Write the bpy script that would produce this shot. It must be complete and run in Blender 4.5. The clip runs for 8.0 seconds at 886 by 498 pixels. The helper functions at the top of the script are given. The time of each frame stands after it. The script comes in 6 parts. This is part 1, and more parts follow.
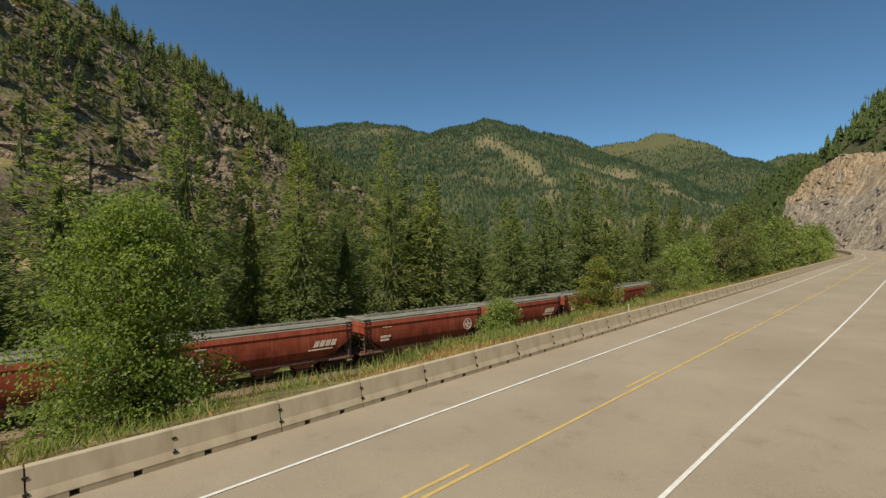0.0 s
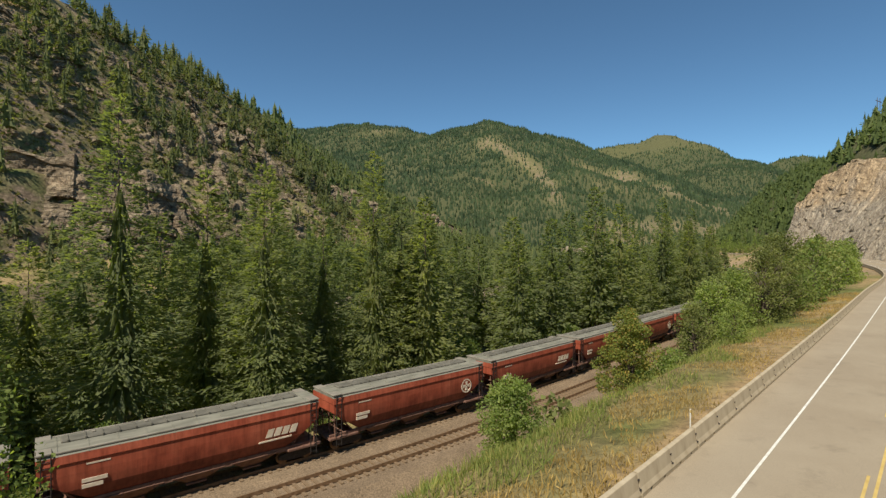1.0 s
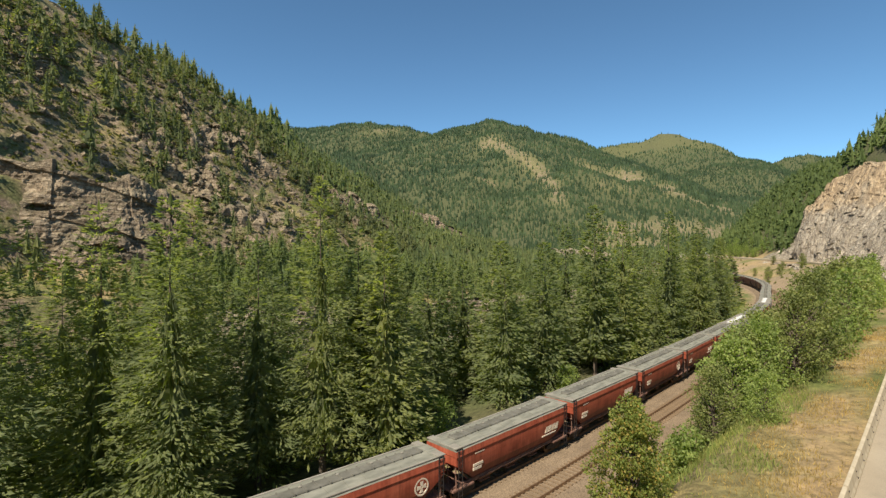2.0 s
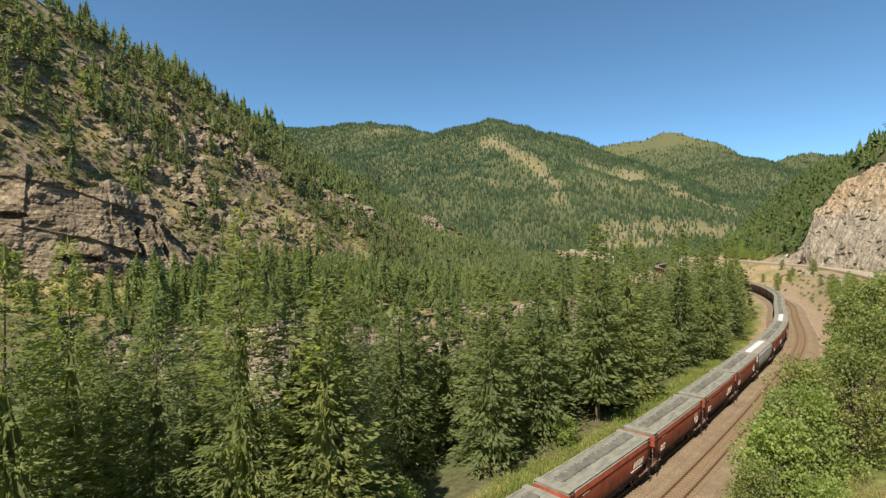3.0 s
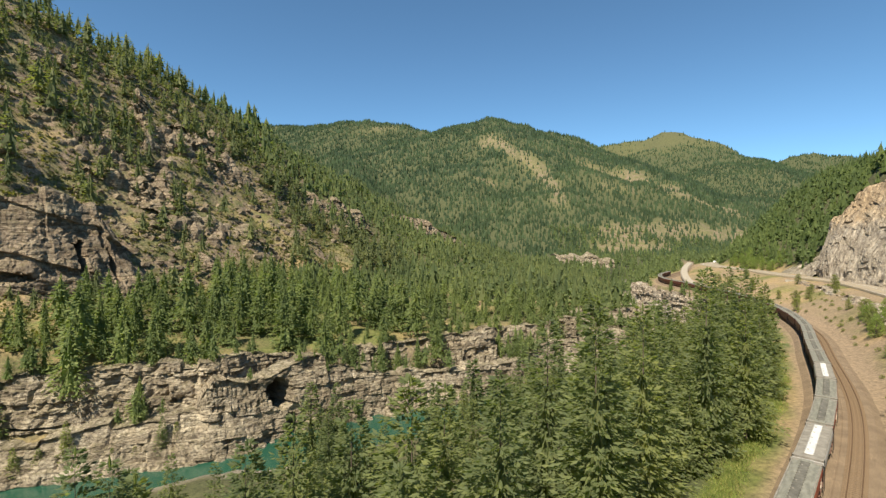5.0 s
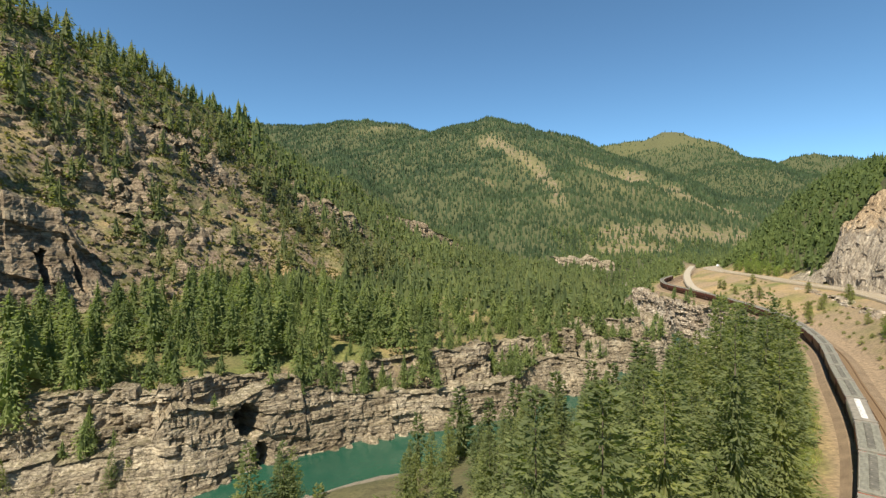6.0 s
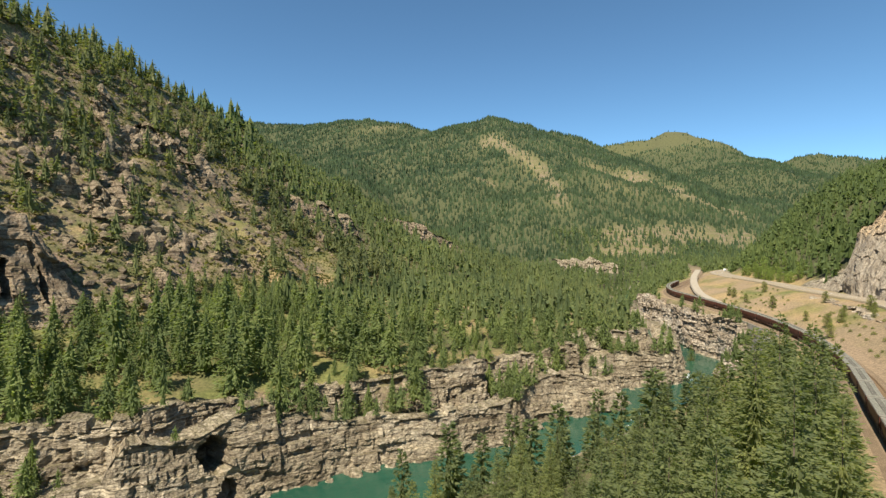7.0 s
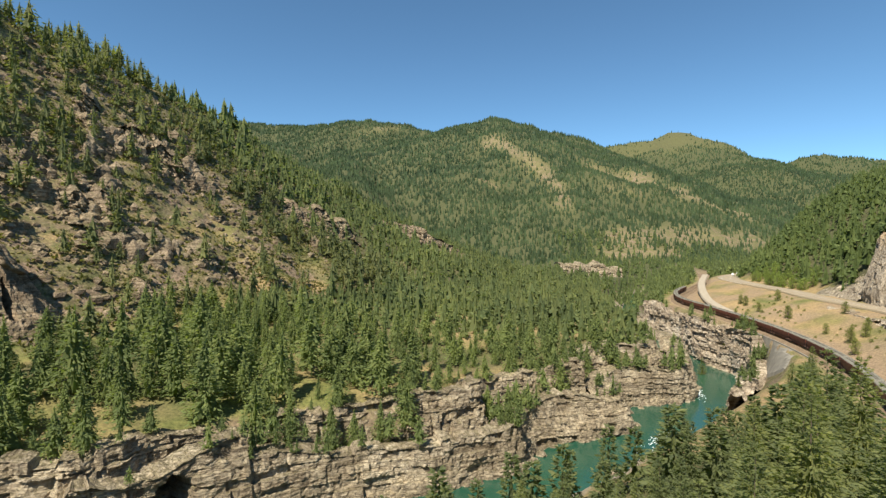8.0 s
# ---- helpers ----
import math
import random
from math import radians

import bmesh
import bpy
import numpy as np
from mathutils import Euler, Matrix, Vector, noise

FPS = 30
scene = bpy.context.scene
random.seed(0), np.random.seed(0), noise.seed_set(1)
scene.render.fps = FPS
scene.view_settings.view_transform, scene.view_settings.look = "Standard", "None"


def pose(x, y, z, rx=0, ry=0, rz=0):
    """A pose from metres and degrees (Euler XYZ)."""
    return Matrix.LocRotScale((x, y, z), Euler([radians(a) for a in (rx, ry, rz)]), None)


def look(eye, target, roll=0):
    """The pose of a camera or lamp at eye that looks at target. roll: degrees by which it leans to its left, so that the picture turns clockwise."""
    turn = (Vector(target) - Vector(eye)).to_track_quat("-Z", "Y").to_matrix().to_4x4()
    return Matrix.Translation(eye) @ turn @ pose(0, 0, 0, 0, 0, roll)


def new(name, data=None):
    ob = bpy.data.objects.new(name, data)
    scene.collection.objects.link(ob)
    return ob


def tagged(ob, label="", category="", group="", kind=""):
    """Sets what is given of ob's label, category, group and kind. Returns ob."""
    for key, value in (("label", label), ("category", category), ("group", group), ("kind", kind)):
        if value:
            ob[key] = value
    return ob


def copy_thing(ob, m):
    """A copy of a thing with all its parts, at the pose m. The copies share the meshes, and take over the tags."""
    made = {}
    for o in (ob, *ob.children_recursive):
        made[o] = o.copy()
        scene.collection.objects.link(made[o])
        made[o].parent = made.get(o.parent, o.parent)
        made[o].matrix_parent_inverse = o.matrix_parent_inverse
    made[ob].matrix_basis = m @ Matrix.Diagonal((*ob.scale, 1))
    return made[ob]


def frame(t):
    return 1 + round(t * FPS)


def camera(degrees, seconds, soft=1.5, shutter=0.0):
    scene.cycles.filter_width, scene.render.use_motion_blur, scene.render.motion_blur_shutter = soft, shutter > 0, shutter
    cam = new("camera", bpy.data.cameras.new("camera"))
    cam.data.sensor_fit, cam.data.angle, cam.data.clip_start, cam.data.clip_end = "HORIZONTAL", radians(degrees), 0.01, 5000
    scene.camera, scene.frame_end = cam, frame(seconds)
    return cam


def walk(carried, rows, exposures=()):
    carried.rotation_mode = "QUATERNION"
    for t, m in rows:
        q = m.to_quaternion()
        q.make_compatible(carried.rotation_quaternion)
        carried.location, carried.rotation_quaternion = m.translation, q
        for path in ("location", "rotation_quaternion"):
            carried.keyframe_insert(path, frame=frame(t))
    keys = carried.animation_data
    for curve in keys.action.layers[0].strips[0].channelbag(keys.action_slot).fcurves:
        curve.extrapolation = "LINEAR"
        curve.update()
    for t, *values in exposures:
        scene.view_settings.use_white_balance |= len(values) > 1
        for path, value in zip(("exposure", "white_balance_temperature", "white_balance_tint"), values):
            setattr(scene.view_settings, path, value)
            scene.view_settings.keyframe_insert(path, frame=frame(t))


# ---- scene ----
cam = camera(84.0, 8.0, 1.4)
PATH = [
    (0, 0.00, 0.00, 5.89, 0.00, -0.40, 0.28),
    (0.5, 0.29, 4.90, 7.74, 0.07, -0.31, 0.18),
    (1, 0.66, 9.74, 9.86, 0.11, -0.29, 0.11),
    (1.5, 2.53, 14.77, 12.09, 0.31, -0.35, 0.01),
    (3, 7.68, 30.60, 18.01, 0.66, -0.51, 0.24),
    (3.5, 9.25, 36.59, 19.70, 0.65, -0.50, 0.14),
    (4, 10.95, 42.70, 21.38, 0.64, -0.50, 0.06),
    (4.5, 13.20, 49.43, 23.43, 0.67, -0.62, 0.02),
    (6, 19.13, 70.48, 29.02, 0.62, -0.75, -0.12),
    (6.5, 20.70, 77.67, 30.84, 0.72, -0.79, -0.18),
    (7, 22.20, 84.84, 32.64, 0.86, -0.80, -0.22),
    (7.5, 23.40, 91.82, 34.43, 0.99, -0.79, -0.23),
    (8, 24.67, 98.75, 35.98, 1.13, -0.72, -0.23),
]
walk(cam, [(t, pose(x, y, z, 90 + pitch, roll, yaw)) for t, x, y, z, yaw, pitch, roll in PATH], [(0, 0.0), (0.5, 0.1), (1, 0.27), (1.7, 0.55), (3, 0.76), (8, 0.76)])

# ---- world, sun ----
SUN_TO = Vector((-0.29, -0.53, 0.80)).normalized()
world = bpy.data.worlds.new("sky")
scene.world = world
world.use_nodes = True
wn = world.node_tree
sky = wn.nodes.new("ShaderNodeTexSky")
sky.sky_type = "NISHITA"
sky.sun_disc = False
sky.sun_elevation = math.asin(SUN_TO.z)
sky.sun_rotation = math.atan2(SUN_TO.x, SUN_TO.y)
sky.altitude = 2500
sky.air_density, sky.dust_density, sky.ozone_density = 0.8, 0.0, 1.4
tint = wn.nodes.new("ShaderNodeMix")
tint.data_type, tint.blend_type = "RGBA", "MULTIPLY"
tint.inputs[0].default_value, tint.inputs[7].default_value = 1.0, (0.72, 0.97, 0.965, 1)
wn.links.new(sky.outputs[0], tint.inputs[6])
wn.links.new(tint.outputs[2], wn.nodes["Background"].inputs[0])
wn.nodes["Background"].inputs[1].default_value = 0.112
sun_data = bpy.data.lights.new("sun", "SUN")
sun_data.energy, sun_data.angle, sun_data.color = 5.0, radians(0.5), (1.0, 0.93, 0.80)
sun = new("sun", sun_data)
sun.matrix_world = look(SUN_TO * 500, (0, 0, 0))


# ---- noise ----
def lattice(i, j, k, seed):
    h = (i * 374761393 + j * 668265263 + k * 1274126177 + seed * 974634777) & 0xFFFFFFFF
    h = ((h ^ (h >> 13)) * 1103515245) & 0xFFFFFFFF
    h = ((h ^ (h >> 15)) * 2654435761) & 0xFFFFFFFF
    return ((h ^ (h >> 16)) & 0xFFFFFF) / float(0xFFFFFF)


def vnoise(x, y, z=0.0, seed=0):
    x, y, z = np.broadcast_arrays(np.asarray(x, float), y, z)
    i, j, k = (np.floor(a).astype(np.int64) for a in (x, y, z))
    u, v, w = x - i, y - j, z - k
    u, v, w = (a * a * (3 - 2 * a) for a in (u, v, w))
    out = 0.0
    for a in (0, 1):
        for b in (0, 1):
            for c in (0, 1):
                out = out + lattice(i + a, j + b, k + c, seed) * (u if a else 1 - u) * (v if b else 1 - v) * (w if c else 1 - w)
    return out * 2 - 1


def fbm(x, y, z=0.0, octaves=4, seed=0):
    out, amp = 0.0, 1.0
    for o in range(octaves):
        out = out + amp * vnoise(x * 2**o, y * 2**o, z * 2**o, seed + o * 17)
        amp *= 0.5
    return out


def cells(x, y, z, seed=0):
    """Nearest-cell noise: a random value per cell, and how deep inside the cell a place lies."""
    i, j, k = (np.floor(a).astype(np.int64) for a in (x, y, z))
    best, second, val = np.full(x.shape, 9.0), np.full(x.shape, 9.0), np.zeros(x.shape)
    for a in (-1, 0, 1):
        for b in (-1, 0, 1):
            for c in (-1, 0, 1):
                p, q, r = i + a, j + b, k + c
                d = np.maximum.reduce([abs(p + lattice(p, q, r, seed) - x), abs(q + lattice(p, q, r, seed + 1) - y), abs(r + lattice(p, q, r, seed + 2) - z)])
                near = d < best
                second = np.where(near, best, np.minimum(second, d))
                val = np.where(near, lattice(p, q, r, seed + 3), val)
                best = np.where(near, d, best)
    return val, second - best


# ---- mesh helpers ----
def raw_mesh(name, verts, faces, smooth=False):
    """A mesh from arrays: verts n x 3, faces m x 3 or m x 4."""
    verts, faces = np.asarray(verts, np.float32), np.asarray(faces, np.int32)
    me, side = bpy.data.meshes.new(name), faces.shape[1]
    me.vertices.add(len(verts))
    me.vertices.foreach_set("co", verts.ravel())
    me.loops.add(faces.size)
    me.loops.foreach_set("vertex_index", faces.ravel())
    me.polygons.add(len(faces))
    me.polygons.foreach_set("loop_start", np.arange(0, faces.size, side, dtype=np.int32))
    me.polygons.foreach_set("loop_total", np.full(len(faces), side, np.int32))
    me.polygons.foreach_set("use_smooth", np.full(len(faces), smooth, bool))
    me.update(calc_edges=True)
    return me


def grid_faces(rows, cols):
    i = np.arange((rows - 1) * (cols - 1))
    a = i // (cols - 1) * cols + i % (cols - 1)
    return np.stack([a, a + 1, a + 1 + cols, a + cols], 1)


def mesh_object(name, me, material, parent=None, label=""):
    ob = new(name, me)
    if not me.materials:
        me.materials.append(material)
    if parent is not None:
        ob.parent = parent
    return tagged(ob, label)


def part(name, bm, material, parent=None, label="", smooth=False):
    """Links a bmesh as one mesh object under a thing or a part."""
    me = bpy.data.meshes.new(name)
    bmesh.ops.recalc_face_normals(bm, faces=bm.faces)
    for f in bm.faces:
        f.smooth = smooth
    bm.to_mesh(me)
    bm.free()
    return mesh_object(name, me, material, parent, label)


def box(bm, lo, hi, bevel=0.0, m=None):
    """A box between two corners, with bevelled edges."""
    lo, hi = Vector(lo), Vector(hi)
    made = bmesh.ops.create_cube(bm, size=1.0)["verts"]
    for v in made:
        v.co = Vector((lo.x + (v.co.x + 0.5) * (hi.x - lo.x), lo.y + (v.co.y + 0.5) * (hi.y - lo.y), lo.z + (v.co.z + 0.5) * (hi.z - lo.z)))
    if bevel:
        edges = list({e for v in made for e in v.link_edges})
        made = list({v for f in bmesh.ops.bevel(bm, geom=edges, offset=bevel, segments=1, affect="EDGES")["faces"] for v in f.verts})
    if m is not None:
        bmesh.ops.transform(bm, matrix=m, verts=made)


def prism(bm, outline, axis, a, b):
    """Extrudes an outline of (u, v) between a and b along the axis 'x', 'y' or 'z'."""
    def place(u, v, w):
        return {"x": (w, u, v), "y": (u, w, v), "z": (u, v, w)}[axis]
    lower = [bm.verts.new(place(u, v, a)) for u, v in outline]
    upper = [bm.verts.new(place(u, v, b)) for u, v in outline]
    bm.faces.new(lower[::-1])
    bm.faces.new(upper)
    for n in range(len(outline)):
        k = (n + 1) % len(outline)
        bm.faces.new((lower[n], lower[k], upper[k], upper[n]))


def rod(bm, a, b, r, sides=6, r2=None):
    a, b = Vector(a), Vector(b)
    m = Matrix.Translation((a + b) / 2) @ (b - a).to_track_quat("Z", "Y").to_matrix().to_4x4()
    bmesh.ops.create_cone(bm, cap_ends=True, segments=sides, radius1=r, radius2=r if r2 is None else r2, depth=(b - a).length, matrix=m)


# ---- materials ----
def material(name, rough=0.8, metal=0.0):
    m = bpy.data.materials.new(name)
    m.use_nodes = True
    b = m.node_tree.nodes["Principled BSDF"]
    b.inputs["Roughness"].default_value, b.inputs["Metallic"].default_value = rough, metal
    b.inputs["Specular IOR Level"].default_value = 0.25
    return m, m.node_tree, b


def node(nt, kind, **values):
    n = nt.nodes.new("ShaderNode" + kind)
    for key, value in values.items():
        if key in n.inputs:
            n.inputs[key].default_value = value
    return n


def noise_ramp(nt, scale, stops, detail=6.0, stretch=(1, 1, 1), rough=0.6, distortion=0.0, turn=(0, 0, 0)):
    """A colour that wanders through the stops (place, colour) by noise of that scale, in metres of the object."""
    co = node(nt, "TexCoord")
    mp = node(nt, "Mapping", Scale=stretch, Rotation=turn)
    nz = node(nt, "TexNoise", Scale=scale, Detail=detail, Roughness=rough, Distortion=distortion)
    rp = node(nt, "ValToRGB")
    nt.links.new(co.outputs["Object"], mp.inputs["Vector"])
    nt.links.new(mp.outputs[0], nz.inputs["Vector"])
    nt.links.new(nz.outputs[0], rp.inputs[0])
    els = rp.color_ramp.elements
    while len(els) < len(stops):
        els.new(0.5)
    for e, (p, c) in zip(els, stops):
        e.position, e.color = p, (*c, 1)
    return rp.outputs[0], nz.outputs[0]


def mix(nt, kind, fac, a, b):
    n = nt.nodes.new("ShaderNodeMix")
    n.data_type, n.blend_type = "RGBA", kind
    for socket, value in ((n.inputs[0], fac), (n.inputs[6], a), (n.inputs[7], b)):
        if isinstance(value, (int, float)):
            socket.default_value = value
        elif isinstance(value, tuple):
            socket.default_value = (*value, 1)
        else:
            nt.links.new(value, socket)
    return n.outputs[2]


def math_node(nt, op, a, b=0.0, clamp=False):
    n = nt.nodes.new("ShaderNodeMath")
    n.operation, n.use_clamp = op, clamp
    for socket, value in zip(n.inputs, (a, b)):
        if isinstance(value, (int, float)):
            socket.default_value = value
        else:
            nt.links.new(value, socket)
    return n.outputs[0]


def bump(nt, b, height, strength=0.5, distance=0.05):
    n = node(nt, "Bump", Strength=strength, Distance=distance)
    nt.links.new(height, n.inputs["Height"])
    nt.links.new(n.outputs[0], b.inputs["Normal"])


def attribute(nt, name):
    n = nt.nodes.new("ShaderNodeAttribute")
    n.attribute_name = name
    return n.outputs["Fac"]


def step(nt, value, lo, hi):
    n = node(nt, "MapRange")
    n.interpolation_type = "SMOOTHSTEP"
    nt.links.new(value, n.inputs["Value"])
    n.inputs["From Min"].default_value, n.inputs["From Max"].default_value = lo, hi
    return n.outputs[0]


def simple(name, dark, light, scale=3.0, rough=0.8, metal=0.0, relief=0.0, stretch=(1, 1, 1)):
    m, nt, b = material(name, rough, metal)
    c, f = noise_ramp(nt, scale, ((0.3, dark), (0.7, light)), stretch=stretch)
    nt.links.new(c, b.inputs["Base Color"])
    if relief:
        bump(nt, b, f, 0.6, relief)
    return m


def foliage(name, stops, glow, speck=0.6, scale=0.35):
    """Leaves or needles: a colour per clump and per plant, partly let through by light."""
    m, nt, b = material(name, 0.65)
    geo, info = nt.nodes.new("ShaderNodeNewGeometry"), nt.nodes.new("ShaderNodeObjectInfo")
    rp = node(nt, "ValToRGB")
    els = rp.color_ramp.elements
    while len(els) < len(stops):
        els.new(0.5)
    for e, (p, c) in zip(els, stops):
        e.position, e.color = p, (*c, 1)
    own = geo.outputs["Random Per Island"]
    both = math_node(nt, "ADD", math_node(nt, "MULTIPLY", own, speck), math_node(nt, "MULTIPLY", info.outputs["Random"], 1 - speck))
    nt.links.new(both, rp.inputs[0])
    wide, _ = noise_ramp(nt, scale, ((0.3, (0.72, 0.74, 0.7)), (0.7, (1.25, 1.18, 1.0))), detail=3)
    c = mix(nt, "MULTIPLY", 1.0, rp.outputs[0], wide)
    nt.links.new(c, b.inputs["Base Color"])
    tr = node(nt, "BsdfTranslucent")
    nt.links.new(mix(nt, "MULTIPLY", 1.0, c, (1.3, 1.4, 0.5)), tr.inputs[0])
    ms = node(nt, "MixShader", Fac=glow)
    nt.links.new(b.outputs[0], ms.inputs[1])
    nt.links.new(tr.outputs[0], ms.inputs[2])
    nt.links.new(ms.outputs[0], nt.nodes["Material Output"].inputs[0])
    return m


def seam(nt, scale, stretch, turn, width, detail=5.0):
    """0 along the thin wandering lines where a stretched noise crosses its middle, 1 elsewhere."""
    _, f = noise_ramp(nt, scale, ((0.3, (0, 0, 0)), (0.7, (1, 1, 1))), detail=detail, stretch=stretch, turn=turn, rough=0.55)
    return step(nt, math_node(nt, "ABSOLUTE", math_node(nt, "SUBTRACT", f, 0.5)), 0.0, width)


def rock_material(name, stops, crack, beds=(0.05, 0.05, 1.0), tilt=(0, 0, 0), grey=0.5, growth=(0.14, 0.12, 0.055), grown=0.6, cap=None, bed_scale=0.9, seams=1.0):
    """Rock in beds with seams and upright cracks, stains and lichen; soil and dry moss lie on its ledges."""
    m, nt, b = material(name, 0.92)
    c, f = noise_ramp(nt, 0.11, stops, detail=11, distortion=0.4, rough=0.68)
    tone, _ = noise_ramp(nt, bed_scale * 0.6, ((0.32, (0.74, 0.72, 0.7)), (0.5, (1, 1, 1)), (0.68, (1.22, 1.2, 1.16))), detail=3, stretch=beds, turn=tilt)
    fine, g = noise_ramp(nt, 1.1, ((0.3, (0.62, 0.6, 0.58)), (0.5, (0.95, 0.95, 0.95)), (0.7, (1.22, 1.2, 1.17))), detail=10, stretch=(0.8, 0.8, 1.6), turn=tilt, rough=0.72)
    stain, _ = noise_ramp(nt, 0.35, ((0.4, (0.6, 0.57, 0.55)), (0.6, (1, 1, 1))), detail=8, stretch=(1, 1, 0.5))
    pale, _ = noise_ramp(nt, 0.045, ((0.5, (0, 0, 0)), (0.62, (1, 1, 1))), detail=9, rough=0.65)
    if cap:
        # A warmer bed of rock lies on top of the grey one.
        place = nt.nodes.new("ShaderNodeSeparateXYZ")
        nt.links.new(node(nt, "TexCoord").outputs["Object"], place.inputs[0])
        line = math_node(nt, "ADD", place.outputs[2], math_node(nt, "MULTIPLY", f, 30.0))
        c = mix(nt, "MULTIPLY", step(nt, line, cap[0], cap[1]), c, cap[2])
    c = mix(nt, "MIX", math_node(nt, "MULTIPLY", pale, grey), c, crack)
    for layer, amount in ((tone, 1.0), (fine, 1.0), (stain, 0.6)):
        c = mix(nt, "MULTIPLY", amount, c, layer)
    wide = tuple(k * 0.35 for k in beds)
    for lines, deep in ((seam(nt, bed_scale, wide, tilt, 0.022), 0.6), (seam(nt, bed_scale * 2.6, beds, tilt, 0.03), 0.66), (seam(nt, 0.28, (1, 1, 0.4), tilt, 0.008), 0.55), (seam(nt, 1.1, (1, 1, 0.6), tilt, 0.016), 0.72)):
        c = mix(nt, "MULTIPLY", seams, c, mix(nt, "MIX", lines, (deep, deep * 0.96, deep * 0.92), (1.0, 1.0, 1.0)))
        g = math_node(nt, "ADD", g, math_node(nt, "MULTIPLY", lines, 0.5))
    geo = nt.nodes.new("ShaderNodeNewGeometry")
    sep = nt.nodes.new("ShaderNodeSeparateXYZ")
    nt.links.new(geo.outputs["True Normal"], sep.inputs[0])
    patch, _ = noise_ramp(nt, 0.8, ((0.4, (0, 0, 0)), (0.55, (1, 1, 1))), detail=6)
    level = math_node(nt, "MULTIPLY", step(nt, sep.outputs[2], 0.5, 0.85), patch)
    c = mix(nt, "MIX", math_node(nt, "MULTIPLY", level, grown), c, growth)
    nt.links.new(c, b.inputs["Base Color"])
    bump(nt, b, math_node(nt, "ADD", f, g), 1.0, 0.4)
    return m


ASPHALT, nt_, b_ = material("asphalt", 0.85)
c_, f_ = noise_ramp(nt_, 0.25, ((0.3, (0.275, 0.22, 0.15)), (0.7, (0.345, 0.285, 0.2))), detail=9, stretch=(0.6, 0.6, 1))
g_, h_ = noise_ramp(nt_, 40, ((0.35, (0.8, 0.8, 0.8)), (0.65, (1.15, 1.15, 1.15))), detail=4)
s_, _ = noise_ramp(nt_, 0.9, ((0.56, (1, 1, 1)), (0.72, (0.62, 0.62, 0.62))), detail=5, stretch=(1, 1, 1))
c_ = mix(nt_, "MULTIPLY", 1.0, c_, g_)
nt_.links.new(mix(nt_, "MULTIPLY", 0.4, c_, s_), b_.inputs["Base Color"])
bump(nt_, b_, h_, 0.3, 0.01)

CONCRETE = simple("weathered concrete", (0.33, 0.262, 0.168), (0.48, 0.40, 0.275), 1.4, 0.85, relief=0.02, stretch=(1, 1, 0.4))
WALL_CONCRETE = simple("grey concrete", (0.17, 0.155, 0.125), (0.28, 0.255, 0.205), 0.4, 0.85, relief=0.05)
STEEL_DARK = simple("dark steel", (0.025, 0.022, 0.02), (0.06, 0.05, 0.045), 8, 0.6, 0.4)
WHITE_LINE = simple("white road paint", (0.55, 0.52, 0.45), (0.78, 0.75, 0.66), 3.0, 0.7)
YELLOW_LINE = simple("yellow road paint", (0.44, 0.30, 0.09), (0.58, 0.42, 0.14), 2.0, 0.7)
RAIL_STEEL = simple("rusty rail steel", (0.13, 0.075, 0.04), (0.27, 0.165, 0.09), 4, 0.55, 0.5)
TIE_WOOD = simple("weathered tie timber", (0.12, 0.08, 0.046), (0.25, 0.172, 0.1), 5, 0.9, relief=0.01, stretch=(1, 6, 1))
BARK = simple("grey-brown bark", (0.07, 0.05, 0.035), (0.17, 0.13, 0.10), 6, 0.95, relief=0.05, stretch=(1, 1, 0.25))

BALLAST, nt_, b_ = material("ballast gravel", 0.95)
c_, f_ = noise_ramp(nt_, 0.35, ((0.3, (0.168, 0.12, 0.076)), (0.7, (0.258, 0.187, 0.118))), detail=8)
g_, h_ = noise_ramp(nt_, 9, ((0.35, (0.55, 0.55, 0.55)), (0.65, (1.3, 1.28, 1.24))), detail=6)
nt_.links.new(mix(nt_, "MULTIPLY", 1.0, c_, g_), b_.inputs["Base Color"])
bump(nt_, b_, h_, 0.8, 0.06)

GRAVEL_ROAD, nt_, b_ = material("pale gravel track", 0.95)
c_, f_ = noise_ramp(nt_, 0.5, ((0.3, (0.30, 0.25, 0.18)), (0.7, (0.42, 0.36, 0.27))), detail=9)
nt_.links.new(c_, b_.inputs["Base Color"])
bump(nt_, b_, f_, 0.5, 0.1)

# Ground: forest floor, dry grass, green grass, bare scree, by what grows or lies where.
GROUND, nt_, b_ = material("ground of grass, soil and scree", 0.95)
dry_, _ = noise_ramp(nt_, 0.5, ((0.25, (0.235, 0.16, 0.08)), (0.5, (0.36, 0.25, 0.125)), (0.75, (0.27, 0.215, 0.09))), detail=9)
green_, _ = noise_ramp(nt_, 0.4, ((0.3, (0.07, 0.085, 0.022)), (0.55, (0.135, 0.15, 0.04)), (0.75, (0.20, 0.19, 0.06))), detail=9)
scree_, sh_ = noise_ramp(nt_, 0.09, ((0.3, (0.2, 0.14, 0.092)), (0.42, (0.26, 0.188, 0.125)), (0.5, (0.2, 0.165, 0.082)), (0.62, (0.135, 0.135, 0.052))), detail=10, rough=0.7)
stone_ = node(nt_, "TexVoronoi", Scale=0.7)
nt_.links.new(node(nt_, "TexCoord").outputs["Object"], stone_.inputs["Vector"])
